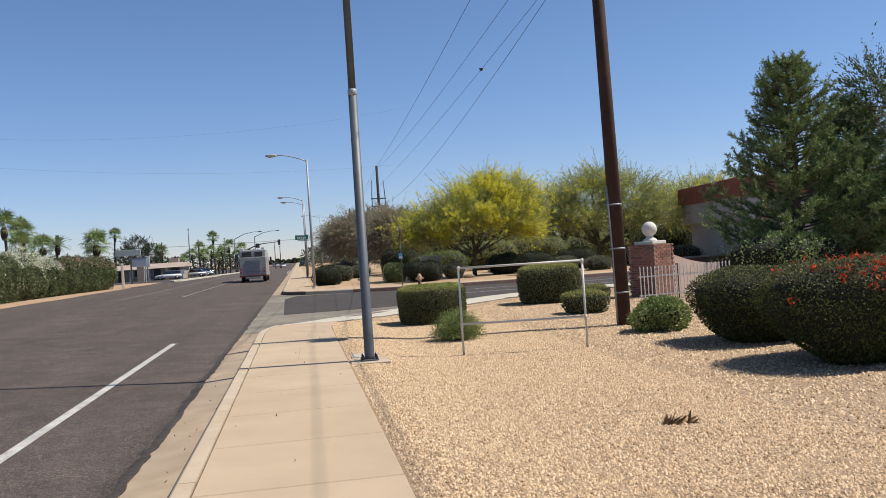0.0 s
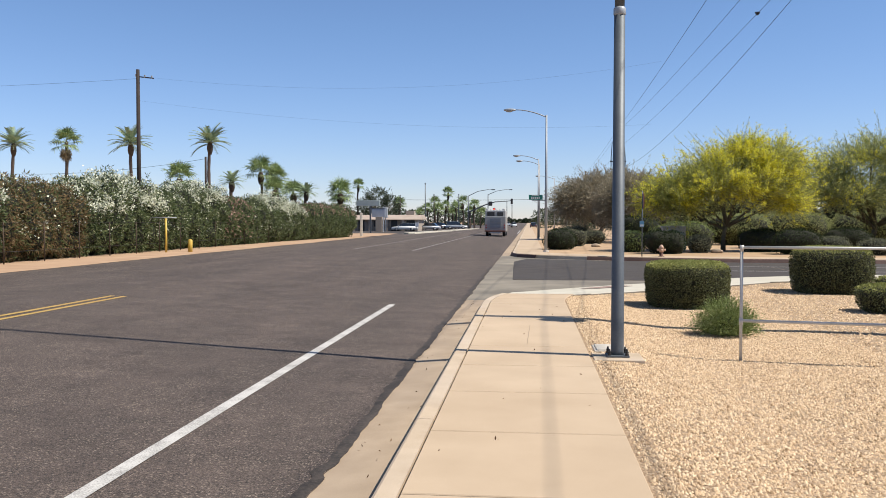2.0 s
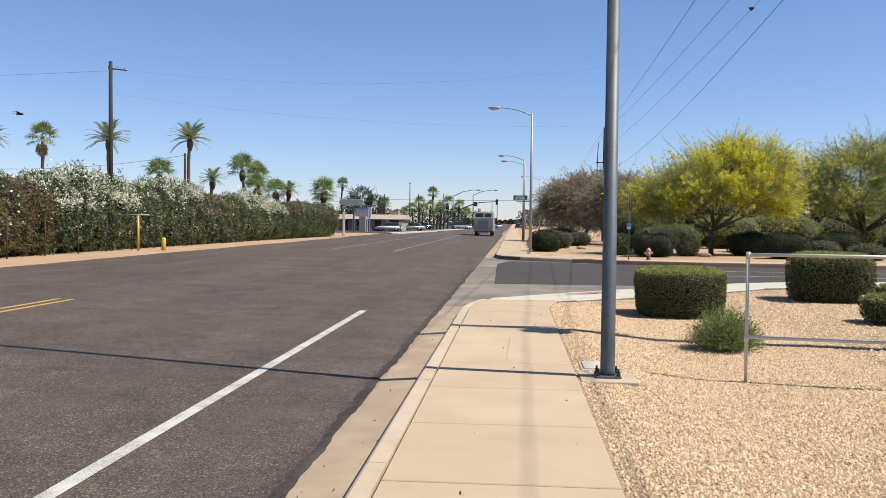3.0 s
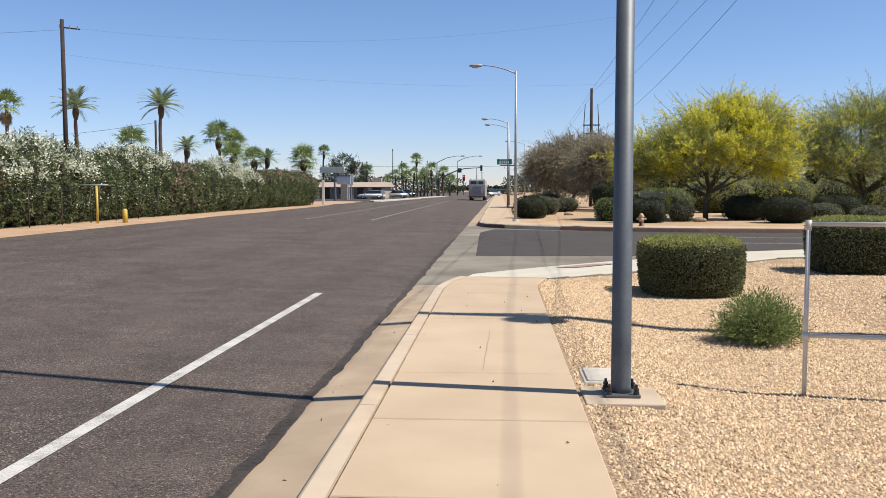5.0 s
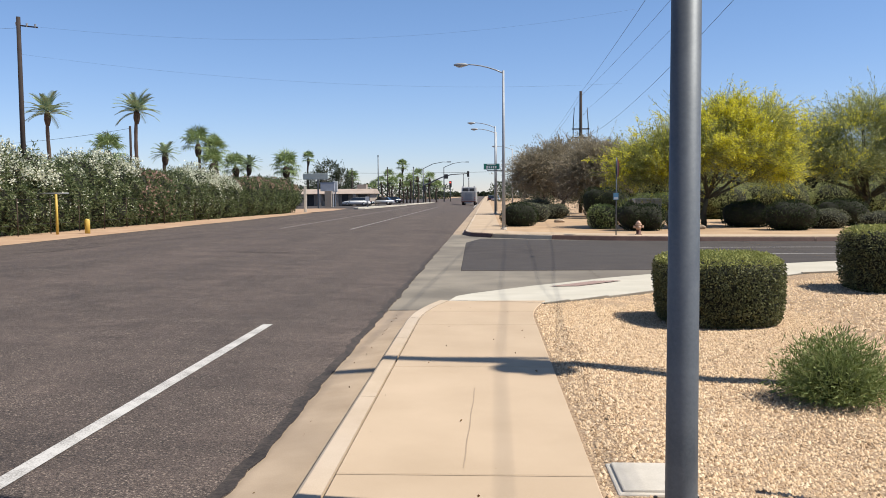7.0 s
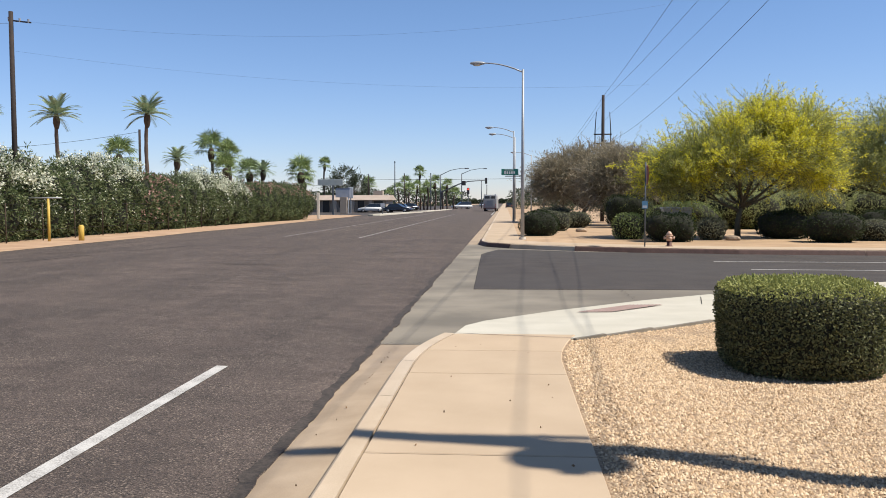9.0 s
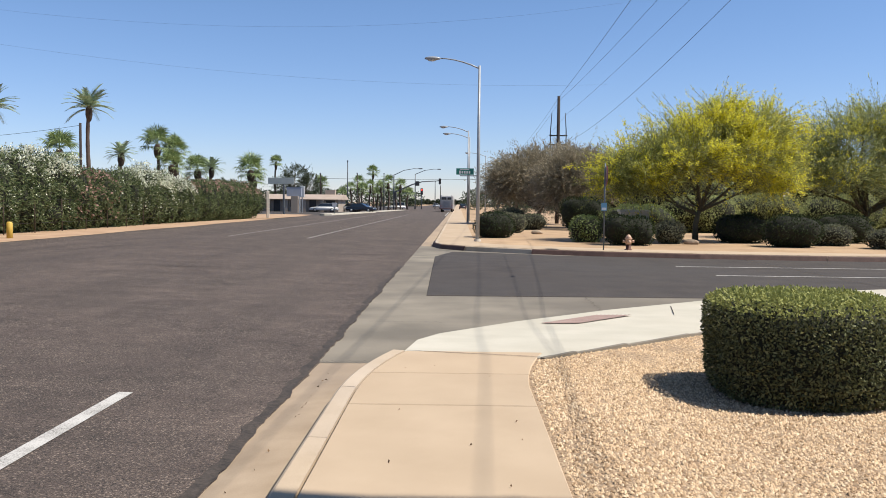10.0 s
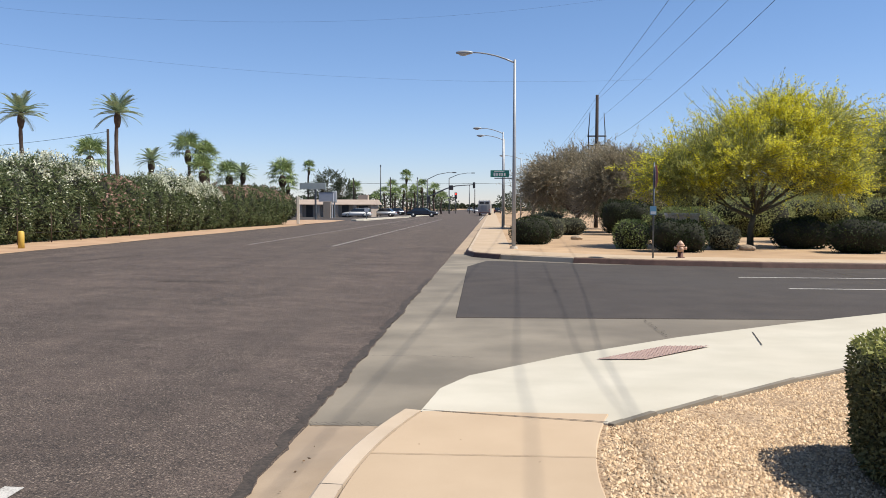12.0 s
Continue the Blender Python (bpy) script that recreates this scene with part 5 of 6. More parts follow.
# pines
def pine(name, label, x, y, z, h, r, branches, leaf, seed, nlen=0.15, low=0.06):
    """A pine: upswept branches, each with brush-like tufts of needles along its outer part."""
    ob = thing(name, label, "tree", x, y, z)
    rr = random.Random(seed)
    runs = [([(0, 0, -0.1), (0.08, 0, h * 0.5), (0, 0, h * 0.97)], [0.2, 0.12, 0.02])]
    P, A = [], []
    for i in range(branches):
        u = low + (0.97 - low) * (i / branches) ** 0.9
        a = i * 2.4 + rr.uniform(-0.4, 0.4)
        reach = r * (1 - u) ** 0.72 * rr.choice((0.55, 0.75, 0.9, 1.0, 1.15)) + 0.18
        zz, c, s_ = h * u, math.cos(a), math.sin(a)
        pts = [Vector((c * reach * k, s_ * reach * k, zz + reach * (0.05 * k + 0.30 * k * k))) for k in (0, 0.35, 0.7, 1.0)]
        runs.append(([tuple(p) for p in pts], [0.045, 0.032, 0.022, 0.01]))
        for _ in range(int(5 + 7 * reach)):
            k = rr.uniform(0.3, 1.0)
            base = Vector((c * reach * k, s_ * reach * k, zz + reach * (0.05 * k + 0.30 * k * k)))
            out = Vector((c * 0.5 + rr.uniform(-0.8, 0.8), s_ * 0.5 + rr.uniform(-0.8, 0.8), rr.uniform(0.25, 1.0))).normalized()
            L = rr.uniform(0.22, 0.48)
            m = 40
            f = rng.uniform(0, 1, (m, 1))
            P.append(np.array(base) + np.array(out) * f * L)
            A.append(rand_dirs(m) * 0.75 + np.array(out) * 0.85)
    put("trunk", tubes_mesh("trunk", runs, "bark", 6), ob)
    put("needles", quads_mesh("needles", leaf_quads(np.concatenate(P), nlen, nlen * 0.19, np.concatenate(A), 0.15), leaf), ob)
    return ob


pine("pine_tree", "dark green pine tree with uneven tufted crown", 17.1, 26.7, 0.0, 7.7, 3.0, 150, "pine", 3)
pine("pine_tree", "dark green pine tree beside another pine", 20.5, 28.2, 0.0, 6.4, 2.8, 120, "pine", 5)
pine("pine_tree", "low dark pine at the wall", 20.0, 24.2, 0.0, 4.4, 2.8, 120, "pine", 8, low=0.03)
bush("bush", "dark bush under the pines", "bush", 15.8, 25.4, 0.0, 2.2, 1.1, 1.6, "pine", 7000, 0.12, 2.4, 0.3, 9, 0.1)
crown_tree("light_tree", "light green open-crowned tree beyond the pines", 22.5, 27, 0.0, [(0, 0, 5.2, 2.6, 2.4, 2.2), (-1.6, 0, 6.4, 1.5, 1.4, 1.2)], "pine_light", 1800, 9, 0.8, (0.16, 0.06), "bark", (2.6, 0.16, (0, 0)), 7, seed=4, gap=0.1)

# ---- trees and shrubs beyond the side street ----
crown_tree("palo_verde_tree", "palo verde tree in full yellow bloom", 10.7, 51.0, KERB - 0.02,
           [(0.1, 0.2, 4.2, 1.5, 1.8, 1.1), (1.0, 0, 5.3, 0.7, 1.0, 0.8), (2.7, 0, 4.9, 1.0, 1.5, 0.8), (3.2, -0.2, 3.3, 0.9, 1.4, 0.9), (-1.6, 0, 3.75, 1.2, 1.6, 0.8), (-3.0, 0, 3.1, 1.0, 1.4, 0.7),
            (-3.9, 0, 2.6, 0.6, 1.0, 0.6), (-2.4, -0.8, 2.75, 1.1, 1.2, 0.6), (-0.4, -1.2, 3.5, 1.2, 1.1, 0.6), (1.6, -1.1, 3.6, 1.1, 1.1, 0.6), (3.3, -0.3, 2.7, 0.7, 1.1, 0.5)],
           "verde", 5400, 15, 0.98, (0.17, 0.030), "bark_green", (1.5, 0.125, (0.15, 0)), 13, "yellow", 92000, 0.073, 0.12, 0.35, 11, sunny=0.035, twig="twig_green")
crown_tree("palo_verde_tree", "green palo verde tree with some yellow bloom", 20.6, 56.0, KERB - 0.02,
           [(-0.6, 0, 4.7, 2.1, 2.2, 1.3), (-3.0, 0.2, 4.0, 1.5, 1.6, 1.1), (2.6, 0, 4.6, 1.9, 1.9, 1.3), (0.5, 0, 5.9, 1.2, 1.3, 0.8), (4.8, -1, 3.6, 1.5, 1.4, 1.0), (-1.6, -1.4, 3.1, 1.9, 1.2, 0.7), (2.2, -1.4, 3.1, 1.8, 1.2, 0.7), (-4.2, 0, 3.2, 1.0, 1.1, 0.8)],
           "verde_green", 5600, 14, 1.1, (0.19, 0.032), "bark_green", (1.5, 0.16, (0.2, 0)), 16, "yellow", 17000, 0.07, 0.12, 0.35, 12, sunny=-0.03, twig="twig_green")
crown_tree("palo_verde_tree", "green palo verde tree behind the others", 31.0, 60, KERB - 0.02, [(0, 0, 4.0, 3.2, 2.6, 1.6), (-2.6, 0, 3.4, 2.0, 2.0, 1.3), (2.6, 0, 3.6, 2.0, 2.0, 1.4)],
           "verde_green", 3400, 11, 1.1, (0.22, 0.045), "bark_green", (1.6, 0.18, (0.2, 0)), 12, "yellow", 7000, 0.12, 0.1, 0.25, 13, twig="twig_green")
crown_tree("mesquite_tree", "grey-brown mesquite tree with sparse leaves", 6.3, 80, KERB - 0.02,
           [(-0.6, 0, 3.9, 2.7, 2.3, 1.8), (1.8, 0, 4.2, 2.1, 2.2, 1.8), (-2.2, 0, 3.2, 1.7, 1.8, 1.4)], "mesquite", 6200, 12, 1.1, (0.24, 0.045), "bark", (1.3, 0.2, (0.3, 0)), 14, droop=0.35, gap=0.3, seed=21, twig="twig_grey")
crown_tree("mesquite_tree", "grey-brown mesquite tree beside the palo verde", 8.3, 71, KERB - 0.02,
           [(0, 0, 3.5, 2.0, 2.0, 1.7), (-1.2, 0, 2.9, 1.5, 1.6, 1.3)], "mesquite", 5200, 12, 1.05, (0.22, 0.042), "bark", (1.2, 0.18, (0.1, 0)), 12, droop=0.35, gap=0.3, seed=22, twig="twig_grey")
for x, y, rx, h in ((12.5, 76, 2.6, 4.2), (16.5, 72, 2.8, 3.9), (21.0, 75, 3.0, 4.4), (25.5, 71, 2.8, 4.0), (30.0, 74, 3.0, 4.4), (35.0, 70, 3.0, 4.2), (40.0, 73, 3.2, 4.6)):
    bush("green_tree", "green low-crowned tree behind the palo verdes", "tree", x, y, KERB - 0.05, rx, 1.8, h, "verde_green", 5000, 0.24, 2.3, 0.35, x * 1.7, 0.1, width=0.3, group="green trees behind the palo verdes", spread=1.0)
G = "shrubs under the trees"
for x, y, rx, ry, h, mat, lab in (
        (1.75, 53.2, 0.95, 0.9, 1.2, "shrub", "rounded dark shrub by the street lamp"), (6.9, 47.2, 1.15, 0.9, 1.2, "shrub", "wide dark shrub behind the hydrant"),
        (5.6, 49.5, 0.7, 0.7, 1.15, "tuft", "light green shrub beside a dark one"), (9.0, 48.8, 0.6, 0.6, 0.95, "sage", "grey sage shrub under the tree"),
        (12.6, 50.5, 1.2, 1.0, 1.25, "shrub", "rounded dark shrub under the palo verde"), (13.4, 46.9, 1.1, 0.9, 1.3, "shrub", "rounded dark shrub near the kerb"),
        (15.6, 48.5, 0.9, 0.8, 0.9, "sage", "grey sage shrub near the kerb"), (17.0, 46.2, 0.9, 0.8, 0.8, "sage", "grey sage shrub near the kerb"),
        (17.5, 51.5, 1.4, 1.0, 1.3, "shrub", "rounded dark shrub under the trees"), (20.5, 50, 1.2, 1.0, 1.2, "shrub", "rounded dark shrub under the trees"),
        (24.0, 50, 1.3, 1.0, 1.0, "sage", "grey sage shrub under the trees"), (2.9, 60, 0.9, 0.8, 1.1, "sage", "grey sage shrub behind a dark shrub"),
        (4.6, 66, 1.0, 0.9, 1.0, "sage", "grey sage shrub under the mesquite"), (8.0, 66, 1.6, 1.2, 2.1, "shrub", "tall dark shrub under the mesquite"),
        (3.6, 72, 1.2, 1.0, 1.3, "sage", "grey sage shrub under the mesquite"), (10.5, 62, 2.0, 1.4, 1.6, "tuft", "light green shrub behind the trees"),
        (14.5, 64, 2.4, 1.6, 2.2, "verde_green", "mid-green shrub behind the trees"), (19.0, 66, 2.6, 1.6, 2.3, "verde_green", "mid-green shrub behind the trees"),
        (24.0, 66, 2.6, 1.6, 2.3, "verde_green", "mid-green shrub behind the trees"), (29.0, 64, 2.4, 1.6, 2.4, "shrub", "dark shrub behind the trees"), (34.5, 62, 2.6, 1.6, 2.6, "shrub", "dark shrub behind the trees")):
    bush("shrub", lab, "shrub", x, y, KERB - 0.05, rx, ry, h, mat, int(2600 * max(1, rx * h)), 0.10, 2.6, 0.22, x * 3.1, 0.12, width=0.45, group=G)
for x, y in ((4.3, 58.5), (9.8, 48.3)):
    rk = thing("boulder", "pale low boulder under the trees", "boulder", x, y, KERB - 0.05)
    bm = bmesh.new()
    bmesh.ops.create_icosphere(bm, subdivisions=2, radius=0.26)
    for v in bm.verts:
        v.co = Vector((v.co.x * 1.3, v.co.y, v.co.z * 0.6 + 0.12)) * (1 + 0.25 * noise.noise(v.co * 3 + Vector((x, y, 0))))
    part("rock", bm, "gutter", rk)
ubox = thing("utility_cabinet", "pale grey utility cabinet behind a shrub", "utility cabinet", 8.25, 52.6, KERB - 0.02)
part("body", box_bm(1.3, 0.7, 1.3, Matrix.Translation((0, 0, 0.65)), 0.02), "plastic_box", ubox)
part("lid", box_bm(1.4, 0.8, 0.1, Matrix.Translation((0, 0, 1.35)), 0.02), "white_stone", ubox)

hyd = thing("fire_hydrant", "faded orange fire hydrant on the dirt verge", "fire hydrant", 6.12, 43.1, KERB - 0.02)
put("barrel", tubes_mesh("barrel", [([(0, 0, 0), (0, 0, 0.05), (0, 0, 0.06), (0, 0, 0.28)], [0.17, 0.17, 0.11, 0.11])], "hydrant_low", 14), hyd, None, "dark red lower barrel")
put("body", tubes_mesh("body", [([(0, 0, 0.27), (0, 0, 0.48), (0, 0, 0.49), (0, 0, 0.53)], [0.125, 0.125, 0.165, 0.165])], "hydrant", 14), hyd)
put("bonnet", tubes_mesh("bonnet", [([(0, 0, 0.53), (0, 0, 0.60), (0, 0, 0.66), (0, 0, 0.70)], [0.14, 0.12, 0.07, 0.035])], "hydrant", 14), hyd)
for s in (-1, 1):
    put("nozzle", tubes_mesh("nozzle", [([(s * 0.1, 0, 0.4), (s * 0.2, 0, 0.4), (s * 0.24, 0, 0.4)], [0.06, 0.06, 0.07])], "hydrant", 10), hyd)
hyd.scale = (0.82, 0.82, 0.82)
put("pumper_nozzle", tubes_mesh("pumper_nozzle", [([(0, -0.1, 0.38), (0, -0.23, 0.38)], [0.08, 0.085])], "hydrant", 10), hyd)

stop = thing("stop_sign", "stop sign on a thin steel post, seen edge-on", "road sign", 5.2, 42.9, KERB - 0.02)
put("post", tubes_mesh("post", [([(0, 0, 0), (0, 0, 3.1)], [0.028, 0.028])], "steel_old", 6), stop)
part("plate", cyl_bm(0.38, 0.38, 0.012, pose(0.04, 0, 2.65, 0, 90, 0) @ Matrix.Rotation(radians(22.5), 4, "Z"), 8), "red", stop, "octagonal red plate with grey back")
part("small_sign", box_bm(0.2, 0.02, 0.28, Matrix.Translation((-0.02, -0.035, 1.55)), 0.004), "blue_sign", stop, "small blue and white sign")
part("small_sign_mark", box_bm(0.16, 0.006, 0.09, Matrix.Translation((-0.02, -0.048, 1.48))), "white", stop)

# ---- the hedge across the road ----
H = "oleander hedge"
r2 = random.Random(5)
yy, i = 14.0, 0
while yy < 94.3:
    w = r2.uniform(1.45, 1.9)
    fx = float(np.interp(yy, [14, 50, 75, 96], [-22.3, -22.1, -21.6, -20.15]))
    h = float(np.interp(yy, [14, 38, 41, 42.5, 45, 48.4, 50.2, 52.4, 57, 60, 65, 69.6, 77, 87, 96], [3.3, 3.4, 3.5, 3.8, 4.1, 4.05, 3.2, 3.9, 4.1, 3.3, 3.25, 3.8, 3.1, 3.35, 3.2])) + 0.12 * math.sin(yy * 2.3)
    dry = 34.5 < yy < 40.5
    white = 1100 if 41.5 < yy < 49 else 800 if 51.5 < yy < 59 or 67 < yy < 77 else 420 if yy < 34 else 130
    zlo = 0.58 if white > 1000 else 0.70 if white > 300 else 0.3
    ex = [("blossoms", "blossom", int(white * 1.5), 0.115, zlo), ("lower_blossoms", "blossom", white // 4, 0.10, 0.2)]
    if 59 < yy < 64 or yy > 78:
        ex = [("blossoms", "blossom_pink", 420, 0.17, 0.7 if yy > 70 else 0.2)]
    bush("oleander_bush", "browned dry oleander bush in the hedge" if dry else "dark green oleander bush with white blossoms" if white > 300 else "dark green oleander bush in the hedge", "bush",
         fx, yy, 0.1, 1.4, w * 0.62 + 0.45, h, "olean_dry" if dry else "oleander", 7000, 0.20, 2.5, 0.30, i * 5.3, 0.06, width=0.27, extras=ex, group=H, shrink=0.9, spread=1.0)
    yy += w
    i += 1
fence2 = thing("wire_fence", "thin rusty wire fence in front of the hedge", "fence", -20.75, 20, 0.1)
for k in range(26):
    put("post", tubes_mesh("post", [([(0.02 * k * 0.6, 2.8 * k, -0.1), (0.02 * k * 0.6, 2.8 * k, 1.7)], [0.025, 0.025])], "palm_boot", 6), fence2)
for z in (0.5, 1.65):
    put("wire", tubes_mesh("wire", [([(0, 0, z), (0.3, 70, z)], [0.008, 0.008])], "bolt", 4), fence2)
yb = thing("bollard", "short yellow pipe bollard on the dirt shoulder", "bollard", -18.9, 48.1, 0.09)
put("pipe", tubes_mesh("pipe", [([(0, 0, -0.1), (0, 0, 0.66), (0, 0, 0.72)], [0.125, 0.125, 0.07])], "yellow_pipe", 14), yb)
yp = thing("standpipe", "yellow upright pipe with a crossbar by the hedge", "pipe", -19.9, 47.2, 0.09)
put("pipe", tubes_mesh("pipe", [([(0, 0, -0.1), (0, 0, 1.9)], [0.06, 0.06])], "yellow_pipe", 10), yp)
put("crossbar", tubes_mesh("crossbar", [([(-0.9, 0, 1.93), (0.6, 0, 1.93)], [0.03, 0.03])], "steel", 8), yp)

# ---- palms behind the hedge ----
for k, (x, y, h, kd, sc, lab) in enumerate((
        (-42.5, 89.5, 10.2, "date", 0.95, "tall date palm with a bulging crownshaft"), (-34.8, 92, 10.5, "date", 0.95, "tall date palm beside a short pole"), (-57, 91, 10.4, "date", 0.95, "tall date palm behind the hedge"),
        (-50.2, 90, 10.4, "fan_skirt", 1.05, "tall thin fan palm with dry skirt"), (-36.2, 114, 8.4, "fan", 1.4, "broad fan palm behind the hedge"), (-34.6, 116, 7.7, "fan", 1.25, "fan palm beside another"),
        (-43.7, 105, 7.2, "fan", 1.4, "bright fan palm behind the hedge"), (-37.4, 106, 6.9, "date", 0.75, "low date palm behind the hedge"), (-33.0, 125, 6.2, "date", 0.8, "low date palm behind the hedge"),
        (-35.8, 128, 6.0, "fan", 1.4, "low fan palm behind the hedge"), (-28.9, 130, 6.0, "fan", 1.5, "low fan palm near the hedge's end"), (-33, 110, 5.8, "fan", 1.2, "low fan palm behind the hedge"),
        (-66, 95, 9.0, "fan", 1.3, "fan palm far behind the hedge"), (-18.9, 200, 8.5, "fan", 1.0, "tall fan palm beyond the crossing"), (-37.6, 186, 9.8, "fan", 1.0, "tall fan palm by a eucalyptus"), (-42, 186, 6.0, "fan", 1.4, "fan palm beyond the lot"),
        (-33, 215, 6.2, "fan", 1.3, "fan palm beyond the lot"))):
    palm("palm_tree", lab, x, y, 0.1, h, kd, sc, 34 if kd == "date" else 22, 0.2 if h > 8 else 0.24, seed=k)
for k in range(11):
    palm("palm_tree", "dark fan palm in a row beyond the crossing", -24.5 + 1.35 * k, 192 + 3 * (k % 3), 0.05, 3.6 + 2.4 * ((k * 7) % 5) / 4, "fan", 0.95 + 0.08 * (k % 4), 15, 0.2, "palm row beyond the crossing", 30 + k)
for k, (x, y, rx, h) in enumerate(((-39, 118, 2.5, 4.6), (-44, 112, 2.5, 4.4), (-30, 122, 2.2, 3.8), (-26, 118, 1.8, 3.2), (-34, 135, 2.5, 4.6))):
    bush("tree_mass", "dark green tree mass behind the hedge", "tree", x, y, 0.1, rx, rx, h, "far_green", 3200, 0.3, 2.3, 0.35, k * 3.7, 0.2, group="trees behind the hedge")
crown_tree("eucalyptus_tree", "tall dark eucalyptus beyond the lot", -33.2, 186, 0.05, [(0, 0, 6.6, 2.5, 2.2, 2.4), (3.0, 0, 5.2, 1.9, 1.6, 2.0), (-2.6, 0, 5.0, 1.9, 1.6, 1.9)], "far_green", 1500, 8, 1.0, (0.3, 0.12), "bark", (2.5, 0.3, (0, 0)), 8, seed=31, gap=0.25)

# ---- buildings, signs and islands up the road ----
bld = thing("low_building", "low tan building with brown roof and carport", "building", -29.0, 158, 0.07)
part("wall", box_bm(18, 9, 2.1, Matrix.Translation((0, 0, 1.05))), "house_tan", bld)
bm = box_bm(19, 11, 1.2, Matrix.Translation((0, 0, 2.68)))
for v in bm.verts:
    if v.co.z > 2.6:
        v.co.x, v.co.y, v.co.z = v.co.x * 0.99, v.co.y * 0.35, v.co.z - 0.35
part("roof", bm, "roof_brown", bld, "brown low-pitched roof")
for k in range(6):
    w = part("window" if k % 2 else "door", box_bm(1.5 if k % 2 else 1.1, 0.1, 1.1 if k % 2 else 1.95, Matrix.Translation((-7.3 + 3.0 * k, -4.5, 1.35 if k % 2 else 0.98))), "dark", bld)
    part("post", box_bm(0.5, 0.5, 2.1, Matrix.Translation((-8.6 + 3.0 * k, -5.1, 1.05))), "house_tan", bld)
part("chimney", box_bm(1.6, 1.6, 2.2, Matrix.Translation((7.2, -1, 2.6))), "house_tan", bld)
mon = thing("monument_sign", "brown column sign with a grey board", "sign", -24.4, 138.5, 0.07)
part("column", box_bm(1.05, 0.6, 2.5, Matrix.Translation((0, 0, 1.25)), 0.02), "house_tan", mon)
bd = part("board", box_bm(2.2, 0.25, 1.35, Matrix.Translation((-0.1, 0, 3.15)), 0.03), "sign_grey", mon, "grey sign board")
part("frame", box_bm(2.35, 0.3, 0.08, Matrix.Translation((-0.1, 0, 3.86))), "steel_old", bd)
part("side_post", box_bm(0.14, 0.14, 3.4, Matrix.Translation((0.75, 0, 1.7))), "white", mon)
tall = thing("tall_sign", "faded green sign board on a steel post", "sign", -23.8, 126, 0.07)
part("post", box_bm(0.22, 0.22, 4.2, Matrix.Translation((0.35, 0, 2.1))), "steel_old", tall)
part("board", box_bm(3.5, 0.25, 0.85, Matrix.Translation((0.0, 0, 4.45)), 0.03), "sign_teal", tall)
ws = thing("white_sign", "tall white sign panel by the lot", "sign", -23.75, 141, 0.07)
part("post", box_bm(0.15, 0.15, 2.6, Matrix.Translation((0, 0, 1.3))), "steel", ws)
part("panel", box_bm(0.75, 0.2, 1.7, Matrix.Translation((0, 0, 3.2)), 0.03), "white", ws)
enc = thing("enclosure_panel", "pale weathered panel at the hedge's end", "panel", -18.85, 96.2, 0.08, 15)
part("panel", box_bm(0.30, 0.12, 2.7, Matrix.Translation((0, 0, 1.35)), 0.05), "plastic_box", enc)
for nm, (x0, y0), (x1, y1) in (("median_1", (-15.9, 114), (-13.2, 141)), ("median_2", (-13.4, 149), (-11.2, 180))):
    md = tagged(new(nm), "pale concrete median island in the road", "median", "", "structure")
    d = Vector((x1 - x0, y1 - y0)).normalized()
    s = Vector((d.y, -d.x)) * 0.75
    a, b = Vector((x0, y0)), Vector((x1, y1))
    z = crown(-13) + 0.14
    put("island", slab_mesh("island", [tuple(a - s), tuple(a - d * 0.6), tuple(a + s), tuple(b + s), tuple(b + d * 0.6), tuple(b - s)], -0.1, z, "apron", 0.03), md)
mk = thing("marker_post", "small grey marker post on the median", "marker post", -15.3, 117, crown(-15) + 0.13)
part("post", box_bm(0.1, 0.1, 0.9, Matrix.Translation((0, 0, 0.45))), "steel_old", mk)
part("plate", box_bm(0.5, 0.06, 0.6, Matrix.Translation((0, 0, 1.1)), 0.01), "sign_grey", mk)


def light_mast(x, y, h, arm, rise, label):
    ob = thing("street_lamp", label, "street lamp", x, y, 0.1, 0, "street lamps at the crossing")
    put("shaft", tubes_mesh("shaft", [([(0, 0, 0), (0, 0, h)], [0.16, 0.1])], "steel_old", 8), ob)
    put("arm", tubes_mesh("arm", [([(0, 0, h - 0.1), (arm * 0.4, 0, h + rise * 0.7), (arm * 0.8, 0, h + rise), (arm, 0, h + rise)], [0.08, 0.07, 0.06, 0.05])], "steel_old", 6), ob)
    part("lamp_head", box_bm(0.8, 0.3, 0.2, Matrix.Translation((arm + 0.3, 0, h + rise)), 0.06), "steel_old", ob)
    return ob


sig = light_mast(-12.6, 178, 7.1, 4.9, 1.2, "tall lamp with traffic signal mast arm")
put("signal_arm", tubes_mesh("signal_arm", [([(0, 0, 3.6), (3.6, 0, 5.2), (5.5, 0, 5.75), (9.0, 0, 6.0)], [0.14, 0.12, 0.1, 0.08])], "steel_old", 8), sig)
hd = part("signal_head", box_bm(0.45, 0.35, 1.15, Matrix.Translation((9.0, -0.1, 5.85)), 0.05), "dark", sig, "dark traffic signal head")
part("signal_head", box_bm(0.8, 0.35, 0.9, Matrix.Translation((4.6, -0.1, 5.4)), 0.1), "dark", sig)
sh = part("side_signal", box_bm(0.5, 0.35, 1.2, Matrix.Translation((0.3, -0.2, 3.0)), 0.05), "dark", sig)
light_mast(-9.8, 205, 8.2, 5.1, 1.1, "tall lamp beyond the crossing")
far_sig = thing("traffic_signal", "far traffic signal showing red", "traffic signal", -8.6, 212, 0.1)
